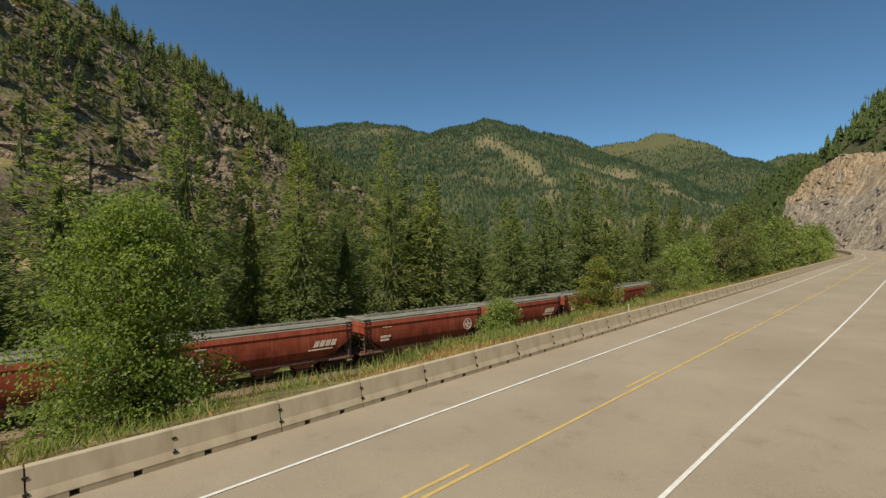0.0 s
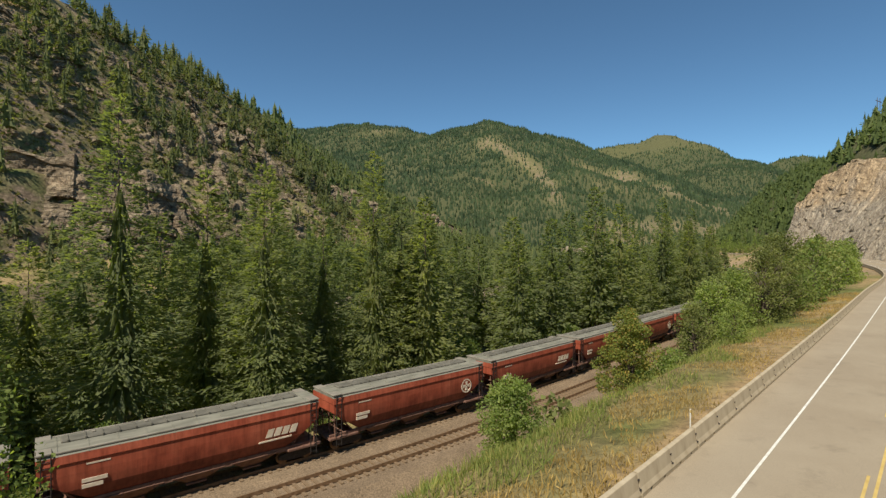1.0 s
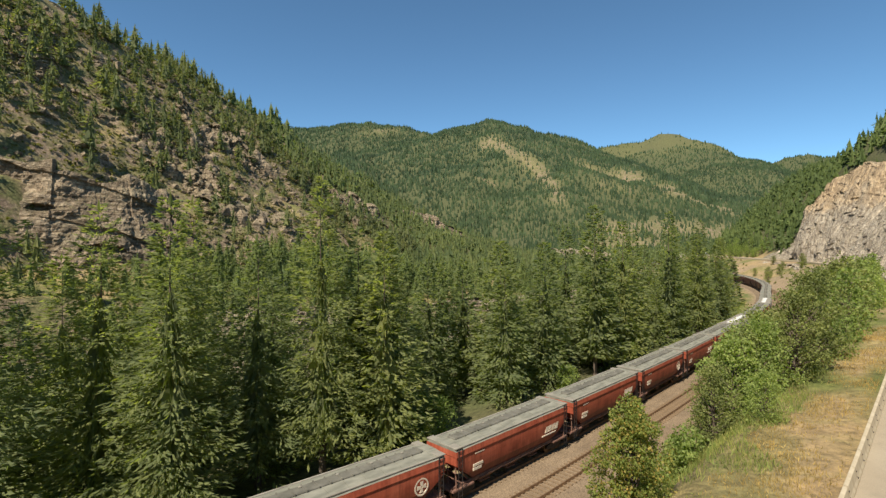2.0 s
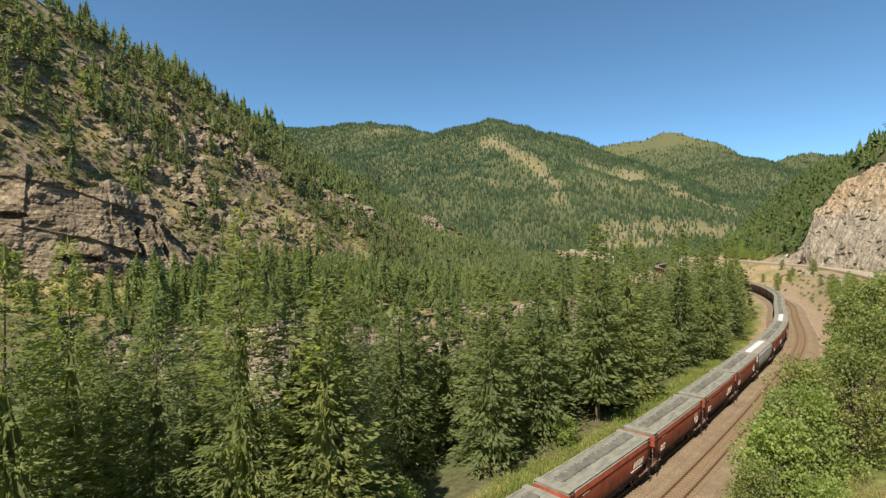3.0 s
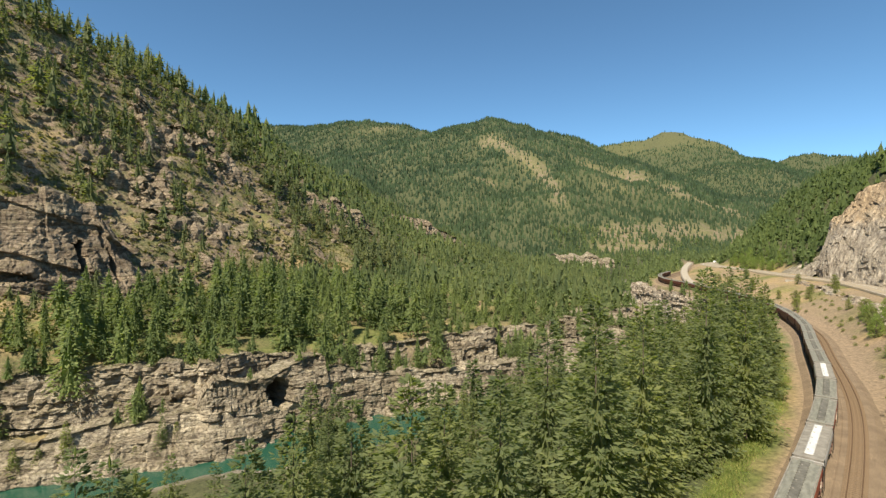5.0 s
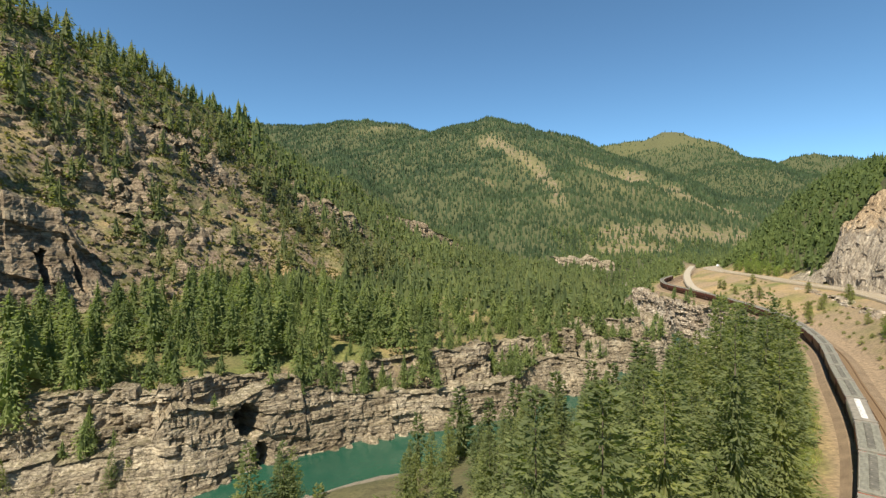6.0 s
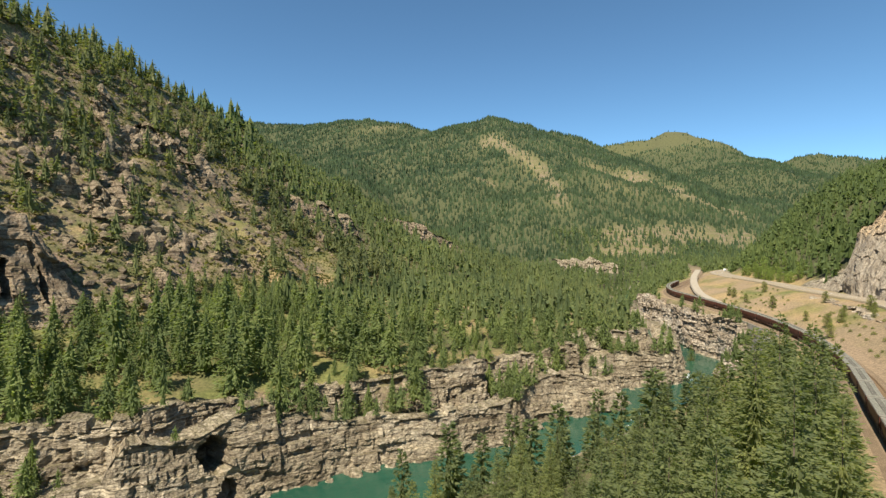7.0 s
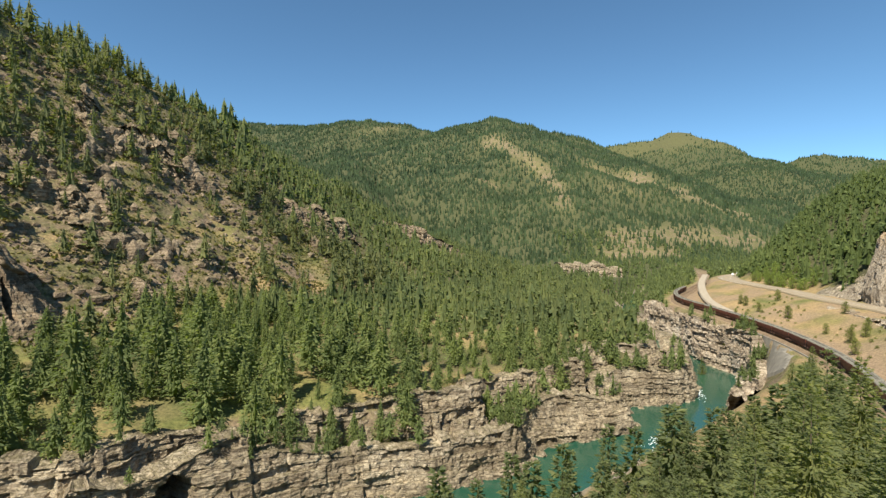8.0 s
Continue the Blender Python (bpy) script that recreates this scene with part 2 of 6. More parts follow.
scree_ = mix(nt_, "MULTIPLY", 0.6, scree_, mix(nt_, "MIX", step(nt_, stone_.outputs["Distance"], 0.2, 0.8), (1.2, 1.2, 1.2), (0.5, 0.5, 0.48)))
grain_, gh_ = noise_ramp(nt_, 1.1, ((0.3, (0.45, 0.46, 0.44)), (0.5, (0.95, 0.95, 0.95)), (0.7, (1.4, 1.37, 1.32))), detail=8, rough=0.7)
c_ = mix(nt_, "MIX", attribute(nt_, "dry"), green_, dry_)
c_ = mix(nt_, "MIX", attribute(nt_, "bare"), c_, scree_)
litter_, _ = noise_ramp(nt_, 0.3, ((0.3, (0.056, 0.06, 0.027)), (0.7, (0.09, 0.096, 0.042))), detail=8)
c_ = mix(nt_, "MIX", attribute(nt_, "woods"), c_, litter_)
c_ = mix(nt_, "MIX", attribute(nt_, "gravel"), c_, (0.285, 0.205, 0.126))
c_ = mix(nt_, "MIX", attribute(nt_, "shore"), c_, (0.34, 0.28, 0.21))
nt_.links.new(mix(nt_, "MULTIPLY", 1.0, c_, grain_), b_.inputs["Base Color"])
bump(nt_, b_, math_node(nt_, "ADD", gh_, math_node(nt_, "MULTIPLY", sh_, 2.0)), 0.9, 0.4)

ROCK_BROWN = rock_material("brown river rock", ((0.28, (0.28, 0.222, 0.145)), (0.5, (0.435, 0.36, 0.247)), (0.72, (0.57, 0.485, 0.35))), (0.58, 0.5, 0.37), (0.07, 0.07, 1.0), (0.03, -0.03, 0), 0.55, seams=0.8)
ROCK_PALE = rock_material("pale riverside rock", ((0.28, (0.4, 0.32, 0.225)), (0.5, (0.56, 0.46, 0.34)), (0.72, (0.68, 0.58, 0.45))), (0.72, 0.65, 0.53), (0.09, 0.09, 1.0), (0.03, -0.03, 0), 0.75)
ROCK_BLUFF = rock_material("purple-brown bluff rock", ((0.28, (0.225, 0.172, 0.115)), (0.5, (0.355, 0.275, 0.185)), (0.72, (0.46, 0.365, 0.25))), (0.3, 0.26, 0.17), (0.05, 0.05, 0.6), (0.08, 0.2, 0), 0.5, bed_scale=0.45)
ROCK_CUT = rock_material("tan quarried rock", ((0.28, (0.40, 0.335, 0.25)), (0.5, (0.54, 0.46, 0.35)), (0.74, (0.66, 0.56, 0.42))), (0.56, 0.49, 0.385), (0.9, 0.9, 0.22), (0.2, 0.12, 0), 0.5, (0.12, 0.12, 0.05), 0.5, (46, 62, (1.14, 1.0, 0.82)), seams=0.55)


FIR = foliage("fir needles", ((0.1, (0.16, 0.194, 0.112)), (0.45, (0.212, 0.246, 0.126)), (0.75, (0.26, 0.286, 0.13)), (1.0, (0.32, 0.332, 0.136))), 0.62, 0.45)
FIR_HILL = foliage("mountain fir needles", ((0.1, (0.048, 0.08, 0.042)), (0.5, (0.075, 0.116, 0.056)), (0.9, (0.105, 0.146, 0.068))), 0.4, scale=0.01)
FIR_PINE = foliage("mountain pine needles", ((0.05, (0.095, 0.12, 0.058)), (0.5, (0.152, 0.178, 0.083)), (0.95, (0.225, 0.24, 0.108))), 0.45, 0.7, scale=0.02)
FIR_DARK = foliage("hillside fir needles", ((0.1, (0.066, 0.1, 0.034)), (0.5, (0.11, 0.152, 0.052)), (0.9, (0.155, 0.195, 0.068))), 0.35, scale=0.02)
FIR_FAR = foliage("distant fir needles", ((0.05, (0.13, 0.17, 0.076)), (0.5, (0.19, 0.24, 0.1)), (0.95, (0.265, 0.305, 0.12))), 0.52, 0.7, scale=0.02)
FIR_SLOPE = foliage("slope fir needles", ((0.05, (0.1, 0.138, 0.064)), (0.5, (0.156, 0.2, 0.088)), (0.95, (0.228, 0.26, 0.108))), 0.5, 0.7, scale=0.02)
LEAF = foliage("birch and alder leaves", ((0.1, (0.15, 0.2, 0.068)), (0.5, (0.255, 0.325, 0.105)), (0.9, (0.38, 0.435, 0.165))), 0.56, scale=0.6)
LEAF_ORANGE = foliage("yellowing leaves", ((0.05, (0.16, 0.21, 0.055)), (0.55, (0.25, 0.285, 0.08)), (0.8, (0.36, 0.29, 0.085)), (1.0, (0.45, 0.21, 0.07))), 0.5, 0.8, scale=0.6)
LEAF_DRY = foliage("dry olive scrub leaves", ((0.1, (0.135, 0.16, 0.058)), (0.5, (0.22, 0.245, 0.088)), (0.9, (0.32, 0.335, 0.13))), 0.45, scale=0.6)
BRUSH = foliage("sunburnt slope brush leaves", ((0.1, (0.09, 0.098, 0.038)), (0.5, (0.15, 0.15, 0.058)), (0.9, (0.23, 0.205, 0.085))), 0.4, scale=0.1)
STRAW = foliage("dry verge straw", ((0.1, (0.29, 0.2, 0.07)), (0.5, (0.44, 0.31, 0.12)), (0.9, (0.57, 0.44, 0.2))), 0.3, scale=0.3)
GRASS = foliage("verge grass", ((0.1, (0.125, 0.185, 0.045)), (0.55, (0.22, 0.27, 0.075)), (0.9, (0.37, 0.33, 0.13))), 0.35, scale=0.3)

WATER, nt_, b_ = material("turquoise river water", 0.16)
c_, _ = noise_ramp(nt_, 0.03, ((0.3, (0.014, 0.06, 0.037)), (0.7, (0.025, 0.084, 0.05))), detail=5)
nt_.links.new(c_, b_.inputs["Base Color"])
b_.inputs["Specular IOR Level"].default_value = 0.5
_, w_ = noise_ramp(nt_, 0.9, ((0.3, (0, 0, 0)), (0.7, (1, 1, 1))), detail=6, stretch=(1, 0.5, 1))
bump(nt_, b_, w_, 0.25, 0.25)
FOAM = simple("white water foam", (0.40, 0.48, 0.45), (0.72, 0.76, 0.72), 1.5, 0.6)


def car_paint(name, base, grime, fade):
    """Wagon paint: faded in wide patches, streaked, grimy in blotches."""
    m, nt, b = material(name, 0.55)
    c, f = noise_ramp(nt, 0.5, ((0.3, base), (0.75, fade)), detail=6)
    streak, _ = noise_ramp(nt, 1.6, ((0.42, (1, 1, 1)), (0.7, grime)), detail=7, stretch=(3, 3, 0.25))
    blot, _ = noise_ramp(nt, 0.8, ((0.45, (1, 1, 1)), (0.75, grime)), detail=7)
    c = mix(nt, "MULTIPLY", 0.6, c, streak)
    c = mix(nt, "MULTIPLY", 0.6, c, blot)
    # Soot thrown up by the wheels clings to the lower sheets in ragged patches.
    sep = nt.nodes.new("ShaderNodeSeparateXYZ")
    nt.links.new(node(nt, "TexCoord").outputs["Object"], sep.inputs[0])
    _, ragged = noise_ramp(nt, 0.55, ((0.3, (0, 0, 0)), (0.7, (1, 1, 1))), detail=6, stretch=(1, 1, 0.6))
    soot = step(nt, math_node(nt, "ADD", sep.outputs[2], math_node(nt, "MULTIPLY", ragged, 3.0)), 4.5, 3.0)
    nt.links.new(mix(nt, "MULTIPLY", math_node(nt, "MULTIPLY", soot, 0.75), c, (0.3, 0.28, 0.27)), b.inputs["Base Color"])
    return m


PAINT_RED = car_paint("oxide red wagon paint", (0.34, 0.07, 0.036), (0.4, 0.34, 0.32), (0.44, 0.125, 0.068))
PAINT_BROWN = car_paint("brown wagon paint", (0.13, 0.045, 0.030), (0.5, 0.45, 0.42), (0.20, 0.075, 0.05))
PAINT_GREY = car_paint("pale grey wagon paint", (0.50, 0.48, 0.44), (0.6, 0.56, 0.5), (0.68, 0.66, 0.62))
ROOF_GREY = simple("dusty grey-brown roof", (0.135, 0.13, 0.1), (0.25, 0.236, 0.185), 1.2, 0.8, stretch=(0.5, 2, 2))
ROOF_DARK = simple("grimy dark trough lids", (0.084, 0.078, 0.062), (0.165, 0.152, 0.122), 1.2, 0.8)
LID_WHITE = simple("white trough lids", (0.42, 0.41, 0.385), (0.62, 0.605, 0.57), 1.2, 0.7)
ROOF_PALE = simple("pale dusty roof", (0.17, 0.15, 0.12), (0.29, 0.26, 0.21), 1.0, 0.8)
MARK_CREAM = simple("cream lettering paint", (0.55, 0.44, 0.32), (0.72, 0.62, 0.48), 3, 0.6)
SILL_RUST = simple("rust and grey sill paint", (0.12, 0.055, 0.038), (0.24, 0.14, 0.10), 2.5, 0.7)


# ---- the lie of the land: lines of the valley, each as x and z along y ----
def smooth_line(knots, spacing=1.0):
    """A smooth polyline with even spacing through (x, y) knots."""
    p = np.array(knots, float)
    s = np.r_[0, np.cumsum(np.hypot(*np.diff(p, axis=0).T))]
    m = np.gradient(p, s, axis=0)
    t = np.linspace(0, s[-1], int(s[-1] * 4))
    i = np.clip(np.searchsorted(s, t) - 1, 0, len(s) - 2)
    h = (s[i + 1] - s[i])[:, None]
    u = ((t - s[i]) / (s[i + 1] - s[i]))[:, None]
    q = p[i] * (1 + 2 * u) * (1 - u) ** 2 + m[i] * h * u * (1 - u) ** 2 + p[i + 1] * u * u * (3 - 2 * u) + m[i + 1] * h * u * u * (u - 1)
    d = np.r_[0, np.cumsum(np.hypot(*np.diff(q, axis=0).T))]
    w = np.arange(0, d[-1], spacing)
    return np.stack([np.interp(w, d, q[:, 0]), np.interp(w, d, q[:, 1])], 1)


def offset(line, d):
    """The line moved to its right by d metres."""
    g = np.gradient(line, axis=0)
    g /= np.linalg.norm(g, axis=1)[:, None]
    return line + d * np.stack([g[:, 1], -g[:, 0]], 1)


RAIL = smooth_line([(-260, -160), (-135, -60), (-62, 1), (-19, 38), (-1.5, 52.5), (22.5, 76.5), (54.5, 111.5), (90, 154), (118, 196), (145, 238.5), (164, 281), (175, 321), (182, 366), (186, 411), (190, 456), (206, 502), (237, 553), (300, 650), (420, 900)])
ROAD = smooth_line([(-150, -138), (-60, -48), (1, 12.8), (27, 38.6), (76.3, 88.6), (111, 124), (160, 189), (203, 262), (221, 298), (236, 333), (243, 370), (248, 409), (259, 449), (269, 510), (287, 577), (320, 624), (374, 680), (440, 750), (520, 900)])
RAIL_Z = ((-160, -4.4), (44, -5.2), (100, -5.6), (150, -6.1), (240, -7.0), (900, -7.0))
ROAD_Z = ((-160, -0.6), (0, -0.1), (13, 0.2), (38, 0.75), (90, 1.7), (150, 2.4), (250, 3.0), (620, 3.0), (900, 1.0))
BANK_L = ((60, -400), (100, -270), (140, -160), (169, -94), (175, -77), (189, -44), (209, -28), (219, -14), (228, 6), (239, 33), (247, 48), (261, 53), (273, 73), (279, 89), (304, 96), (314, 128), (342, 144), (376, 154), (420, 164), (500, 172), (600, 202), (700, 240), (900, 340))
BANK_R = ((60, -350), (100, -225), (140, -115), (165, -58), (192, -8), (198, 4), (238, 62), (262, 94), (283, 126), (329, 164), (359, 173), (376, 172), (420, 172), (500, 178), (600, 208), (700, 258), (900, 358))
RIDGE = ((100, -330, 190), (300, -280, 180), (340, -266, 180), (390, -250, 175), (430, -234, 168), (469, -203, 150), (540, -180, 140), (620, -156, 120), (700, -101, 93), (750, -52, 62), (850, 40, 14), (1000, 150, -5))
UPPER = ((100, -240, 60), (234, -190, 48), (262, -176, 50), (303, -175, 60), (322, -166, 62), (382, -167, 86), (418, -151, 83), (480, -135, 88), (540, -118, 86), (620, -92, 74), (700, -50, 58), (750, -15, 42), (850, 70, 8), (1000, 170, -6))
MIDDLE = ((100, -200, 38), (200, -186, 44), (239, -168, 45), (255, -158, 41), (270, -150, 32), (300, -134, 30), (350, -122, 37), (414, -117, 46), (480, -95, 50), (540, -70, 44), (620, -30, 36), (700, 20, 28), (750, 45, 20), (850, 100, 3), (1000, 190, -7))
LOWER = ((100, -175, 8), (200, -166, 5), (239, -142, 5), (255, -131, 5), (270, -125, 7), (300, -112, 14), (350, -100, 20), (414, -85, 23), (480, -60, 20), (540, -30, 17), (620, 20, 12), (700, 70, 8), (850, 130, -2), (1000, 210, -8))
FOOT = ((100, -190, 0), (150, -135, -1), (200, -98, -5), (260, -92, -3), (320, -75, -3), (370, -52, -3), (450, -15, -5), (550, 50, -8), (700, 120, -9), (850, 170, -10), (1000, 240, -10))
BENCH = ((0, -100, -9), (40, -58, -9), (60, -32, -9), (100, 12, -9), (150, 56, -9), (190, 88, -9), (230, 116, -9), (270, 140, -9), (292, 157, -9), (300, 162, -9), (330, 171.5, -9), (350, 175, -9), (376, 176, -9), (420, 175, -9), (500, 184, -9), (600, 222, -9), (700, 275, -9), (900, 380, -9))


def along(knots, y, column=1):
    k = np.array(knots, float)
    return np.interp(y, k[:, 0], k[:, column])


def across(line, y):
    return np.interp(y, line[:, 1], line[:, 0])


def rail_z(y):
    return along(RAIL_Z, y)


def road_z(y):
    return along(ROAD_Z, y)


# Far ridges: x, y, height along the crest, and the fall to the sides.
CRESTS = [
    (((-2400, 2500, 560), (-1600, 2700, 640), (-1015, 2637, 665), (-567, 2642, 648), (-143, 2547, 617), (192, 2350, 602), (509, 2152, 470), (623, 2053, 392), (765, 1753, 207), (809, 1452, 95), (760, 1250, 10)), 0.46),
    (((192, 2350, 590), (250, 1900, 400), (330, 1500, 215), (400, 1180, 60)), 0.55),
    (((-567, 2642, 640), (-420, 2000, 400), (-260, 1450, 190), (-60, 1050, 30)), 0.5),
    (((700, 3900, 600), (1112, 3662, 712), (1524, 3567, 780), (1988, 3471, 630), (2309, 3374, 566), (2533, 3276, 550), (3400, 3000, 520)), 0.42),
    (((1524, 3567, 770), (1450, 2900, 480), (1300, 2200, 200), (1200, 1700, 40)), 0.5),
    (((2309, 3374, 560), (1900, 2500, 350), (1500, 1700, 150), (1250, 1350, 20)), 0.5),
    (((-900, 500, 330), (-600, 900, 240), (-420, 1400, 210), (-700, 2000, 380)), 0.5),
]


def far_height(x, y):
    total = np.zeros(np.shape(x))
    for crest, fall in CRESTS:
        best = np.full(np.shape(x), -900.0)
        for (x0, y0, z0), (x1, y1, z1) in zip(crest, crest[1:]):
            dx, dy = x1 - x0, y1 - y0
            u = np.clip(((x - x0) * dx + (y - y0) * dy) / (dx * dx + dy * dy), 0, 1)
            best = np.maximum(best, z0 + u * (z1 - z0) - fall * np.hypot(x - x0 - u * dx, y - y0 - u * dy))
        total = total + np.exp(np.clip(best, -400, 900) / 22.0)
    return 22.0 * np.log(total + 1e-9)


def stretch_out(lo, hi, first, end, grow):
    out, at, d = [], hi, first
    while at < end:
        d = min(d * grow, 60.0)
        at += d
        out.append(at)
    return out


def axis(lo, a, b, hi, fine, coarse, end_lo, end_hi):
    near = np.r_[np.arange(lo, a, coarse), np.arange(a, b, fine), np.arange(b, hi, coarse)]
    return np.r_[-np.array(stretch_out(0, -lo, coarse, -end_lo, 1.12))[::-1], near, stretch_out(0, near[-1], coarse, end_hi, 1.06)]


GX = axis(-340, -60, 130, 420, 2.0, 3.4, -3600, 3600)
GY = axis(-60, 0, 150, 780, 2.0, 3.4, -900, 4400)
XX, YY = np.meshgrid(GX, GY)


def profile_rows():
    """Height of the near valley, row by row of y."""
    y = GY
    yc = np.clip(y, -150, 890)
    mid_valley = np.clip((y - 150) / 60, 0, 1)
    tr, rd, rz, dz = RAIL, ROAD, rail_z(yc), road_z(yc)
    in_cut = np.clip((yc - 132) / 25, 0, 1) * np.clip((424 - yc) / 30, 0, 1)
    bank_l, bank_r = along(BANK_L, y), along(BANK_R, y)
    rim = np.minimum(along(BANK_L, y - 9) - 9, bank_l - 12)
    lines = [(-3600 + 0 * y, 260 + 0 * y), (along(RIDGE, y) - 260, along(RIDGE, y, 2) * 1.0 + 40)]
    lines += [(along(k, y), along(k, y, 2)) for k in (RIDGE, UPPER, MIDDLE, LOWER, FOOT)]
    lines += [(rim - 16, -12.5 - 2 * mid_valley), (rim - 10, -24 + 0 * y), (bank_l - 8, -32 + 0 * y), (bank_l - 1, -38 + 0 * y), (bank_r - 2, -37 + 0 * y), (bank_r + 4, -31 + 0 * y)]
    lines += [(along(BENCH, y), along(BENCH, y, 2))]
    lines += [(across(offset(tr, d), yc), rz + h) for d, h in ((-9, -1.4), (-3.6, -1.0), (8.2, -1.0), (11, -0.9))]
    lines += [(across(offset(rd, d), yc), dz + h) for d, h in ((-13.5, -1.15), (-7.6, -0.12), (-6.5, -0.25), (-5, -0.3), (7.2, -0.3))]
    base = across(offset(rd, 9.0), yc)
    south = 0.4 + 0.57 * np.clip((yc - 150) / 200, 0, 1)
    north = 1 - 0.75 * np.clip((yc - 640) / 200, 0, 1)
    for cut_d, cut_h, open_d, open_h in ((17, 0.5, 6, 0.0), (44, 66, 38, 30), (58, 86, 70, 62), (88, 116, 110, 88), (170, 160, 200, 118)):
        lines += [(base + in_cut * cut_d + (1 - in_cut) * open_d, dz + south * north * (in_cut * cut_h + (1 - in_cut) * open_h))]
    lines += [(3600 + 0 * y, 40 + 0 * y)]
    px, pz = np.array([a for a, _ in lines]).T, np.array([b for _, b in lines]).T
    px = np.maximum.accumulate(px + 1e-3 * np.arange(px.shape[1]), axis=1)
    return np.array([np.interp(GX, px[n], pz[n]) for n in range(len(y))]), px


NEAR_Z, PX = profile_rows()
fade = np.clip((YY - 760) / 260, 0, 1)
wide = np.clip((np.abs(XX - 40) - 420) / 300, 0, 1)
FAR = far_height(XX, YY)
hilly = np.clip((FAR - 10) / 120, 0, 1)
FAR = FAR + hilly * (8 + 46 * fbm(XX / 420, YY / 420, 0, 4, 5) - 30 * np.abs(fbm(XX / 260, YY / 260, 0, 4, 9)) + 14)
floor_z = -8 + 6 * fbm(XX / 120, YY / 120, 0, 3, 3)
keep = (1 - fade) * (1 - wide)
base_z = NEAR_Z * keep + floor_z * (1 - keep)
rise = np.maximum(np.clip((YY - 640) / 160, 0, 1), wide)
ZZ = base_z + rise * (12 * np.logaddexp(base_z / 12, FAR / 12) - base_z)
# Roughness: none on the road and railway, much on the slopes.
road_x, rail_x = across(ROAD, np.clip(GY, -150, 890))[:, None], across(RAIL, np.clip(GY, -150, 890))[:, None]
calm = np.clip((np.abs(XX - rail_x - 3) - 13) / 14, 0, 1) * np.clip((np.abs(XX - road_x) - 15) / 14, 0, 1)
foot_x = along(FOOT, GY)[:, None]
slope_zone = np.clip((foot_x - XX) / 25, 0, 1) * keep
blocky, edge = cells(XX / 9.0, YY / 9.0, ZZ / 7.0, 31)
rough_z = 1.3 * fbm(XX / 14, YY / 14, 0, 4, 1) + slope_zone * (4.0 * fbm(XX / 34, YY / 34, 0, 4, 2) + 3.2 * (blocky - 0.5) * np.clip(fbm(XX / 60, YY / 60, 0, 3, 8) * 2 + 0.4, 0, 1))
rough_z += 0.22 * fbm(XX / 3.0, YY / 3.0, 0, 3, 4)
in_river = (XX > along(BANK_L, GY)[:, None] - 4) & (XX < along(BANK_R, GY)[:, None] + 2)
rough_z += slope_zone * 1.2 * fbm(XX / 8, YY / 8, 0, 2, 10)
ZZ = ZZ + rough_z * np.where(in_river, 0.15, calm)
# The verges between railway and road get a little of it.
verge = (XX > across(offset(RAIL, 8), np.clip(GY, -150, 890))[:, None]) & (XX < across(offset(ROAD, -7.6), np.clip(GY, -150, 890))[:, None])
ZZ = ZZ + verge * (0.18 * fbm(XX / 5, YY / 5, 0, 3, 6) + 0.05 * fbm(XX / 1.7, YY / 1.7, 0, 2, 7))


def ground_z(x, y):
    """Height of the ground sheet at places x, y."""
    x, y = np.asarray(x, float), np.asarray(y, float)
    i = np.clip(np.searchsorted(GX, x) - 1, 0, len(GX) - 2)
    j = np.clip(np.searchsorted(GY, y) - 1, 0, len(GY) - 2)
    u, v = (x - GX[i]) / (GX[i + 1] - GX[i]), (y - GY[j]) / (GY[j + 1] - GY[j])
    return ZZ[j, i] * (1 - u) * (1 - v) + ZZ[j, i + 1] * u * (1 - v) + ZZ[j + 1, i] * (1 - u) * v + ZZ[j + 1, i + 1] * u * v


# Dry openings in the far forest: from x, y to x, y, half width, strength.
OPENINGS = (
    (165, 1900, 213, 1774, 42, 0.95), (213, 1774, 253, 1661, 36, 0.9), (253, 1661, 290, 1569, 32, 0.8), (290, 1569, 299, 1409, 30, 0.7), (299, 1409, 288, 1259, 26, 0.6),
    (120, 1490, 140, 1515, 22, 0.95), (473, 1690, 587, 1612, 46, 0.8), (587, 1605, 645, 1435, 56, 1.0), (645, 1435, 770, 1390, 50, 1.05), (431, 1379, 503, 1378, 26, 0.5),
    (376, 1130, 552, 1180, 62, 0.72), (552, 1190, 711, 1232, 52, 0.72), (340, 1050, 450, 1068, 36, 0.85), (-399, 2375, -252, 2461, 40, 0.6), (700, 1700, 780, 1560, 40, 0.45),
)


def bald(x, y):
    """1 where a far hillside is dry grass and rock instead of forest."""
    b = 0.5 * fbm(x / 260, y / 260, 0, 4, 21) + 0.3 * fbm(x / 70, y / 70, 0, 3, 22) - 0.72
    ragged = 1 + 0.55 * fbm(x / 55, y / 55, 0, 3, 23)
    for x0, y0, x1, y1, w, k in OPENINGS:
        dx, dy = x1 - x0, y1 - y0
        u = np.clip(((x - x0) * dx + (y - y0) * dy) / (dx * dx + dy * dy), 0, 1)
        b = np.maximum(b, k * 1.15 * np.exp(-((np.hypot(x - x0 - u * dx, y - y0 - u * dy) / (w * np.clip(ragged, 0.3, 2))) ** 2)) - 0.12)
    b = b + 1.15 * np.exp(-(((x - 1480) / 420) ** 2) - ((y - 3370) / 260) ** 2)
    return np.clip(b * 1.25, 0, 0.9)


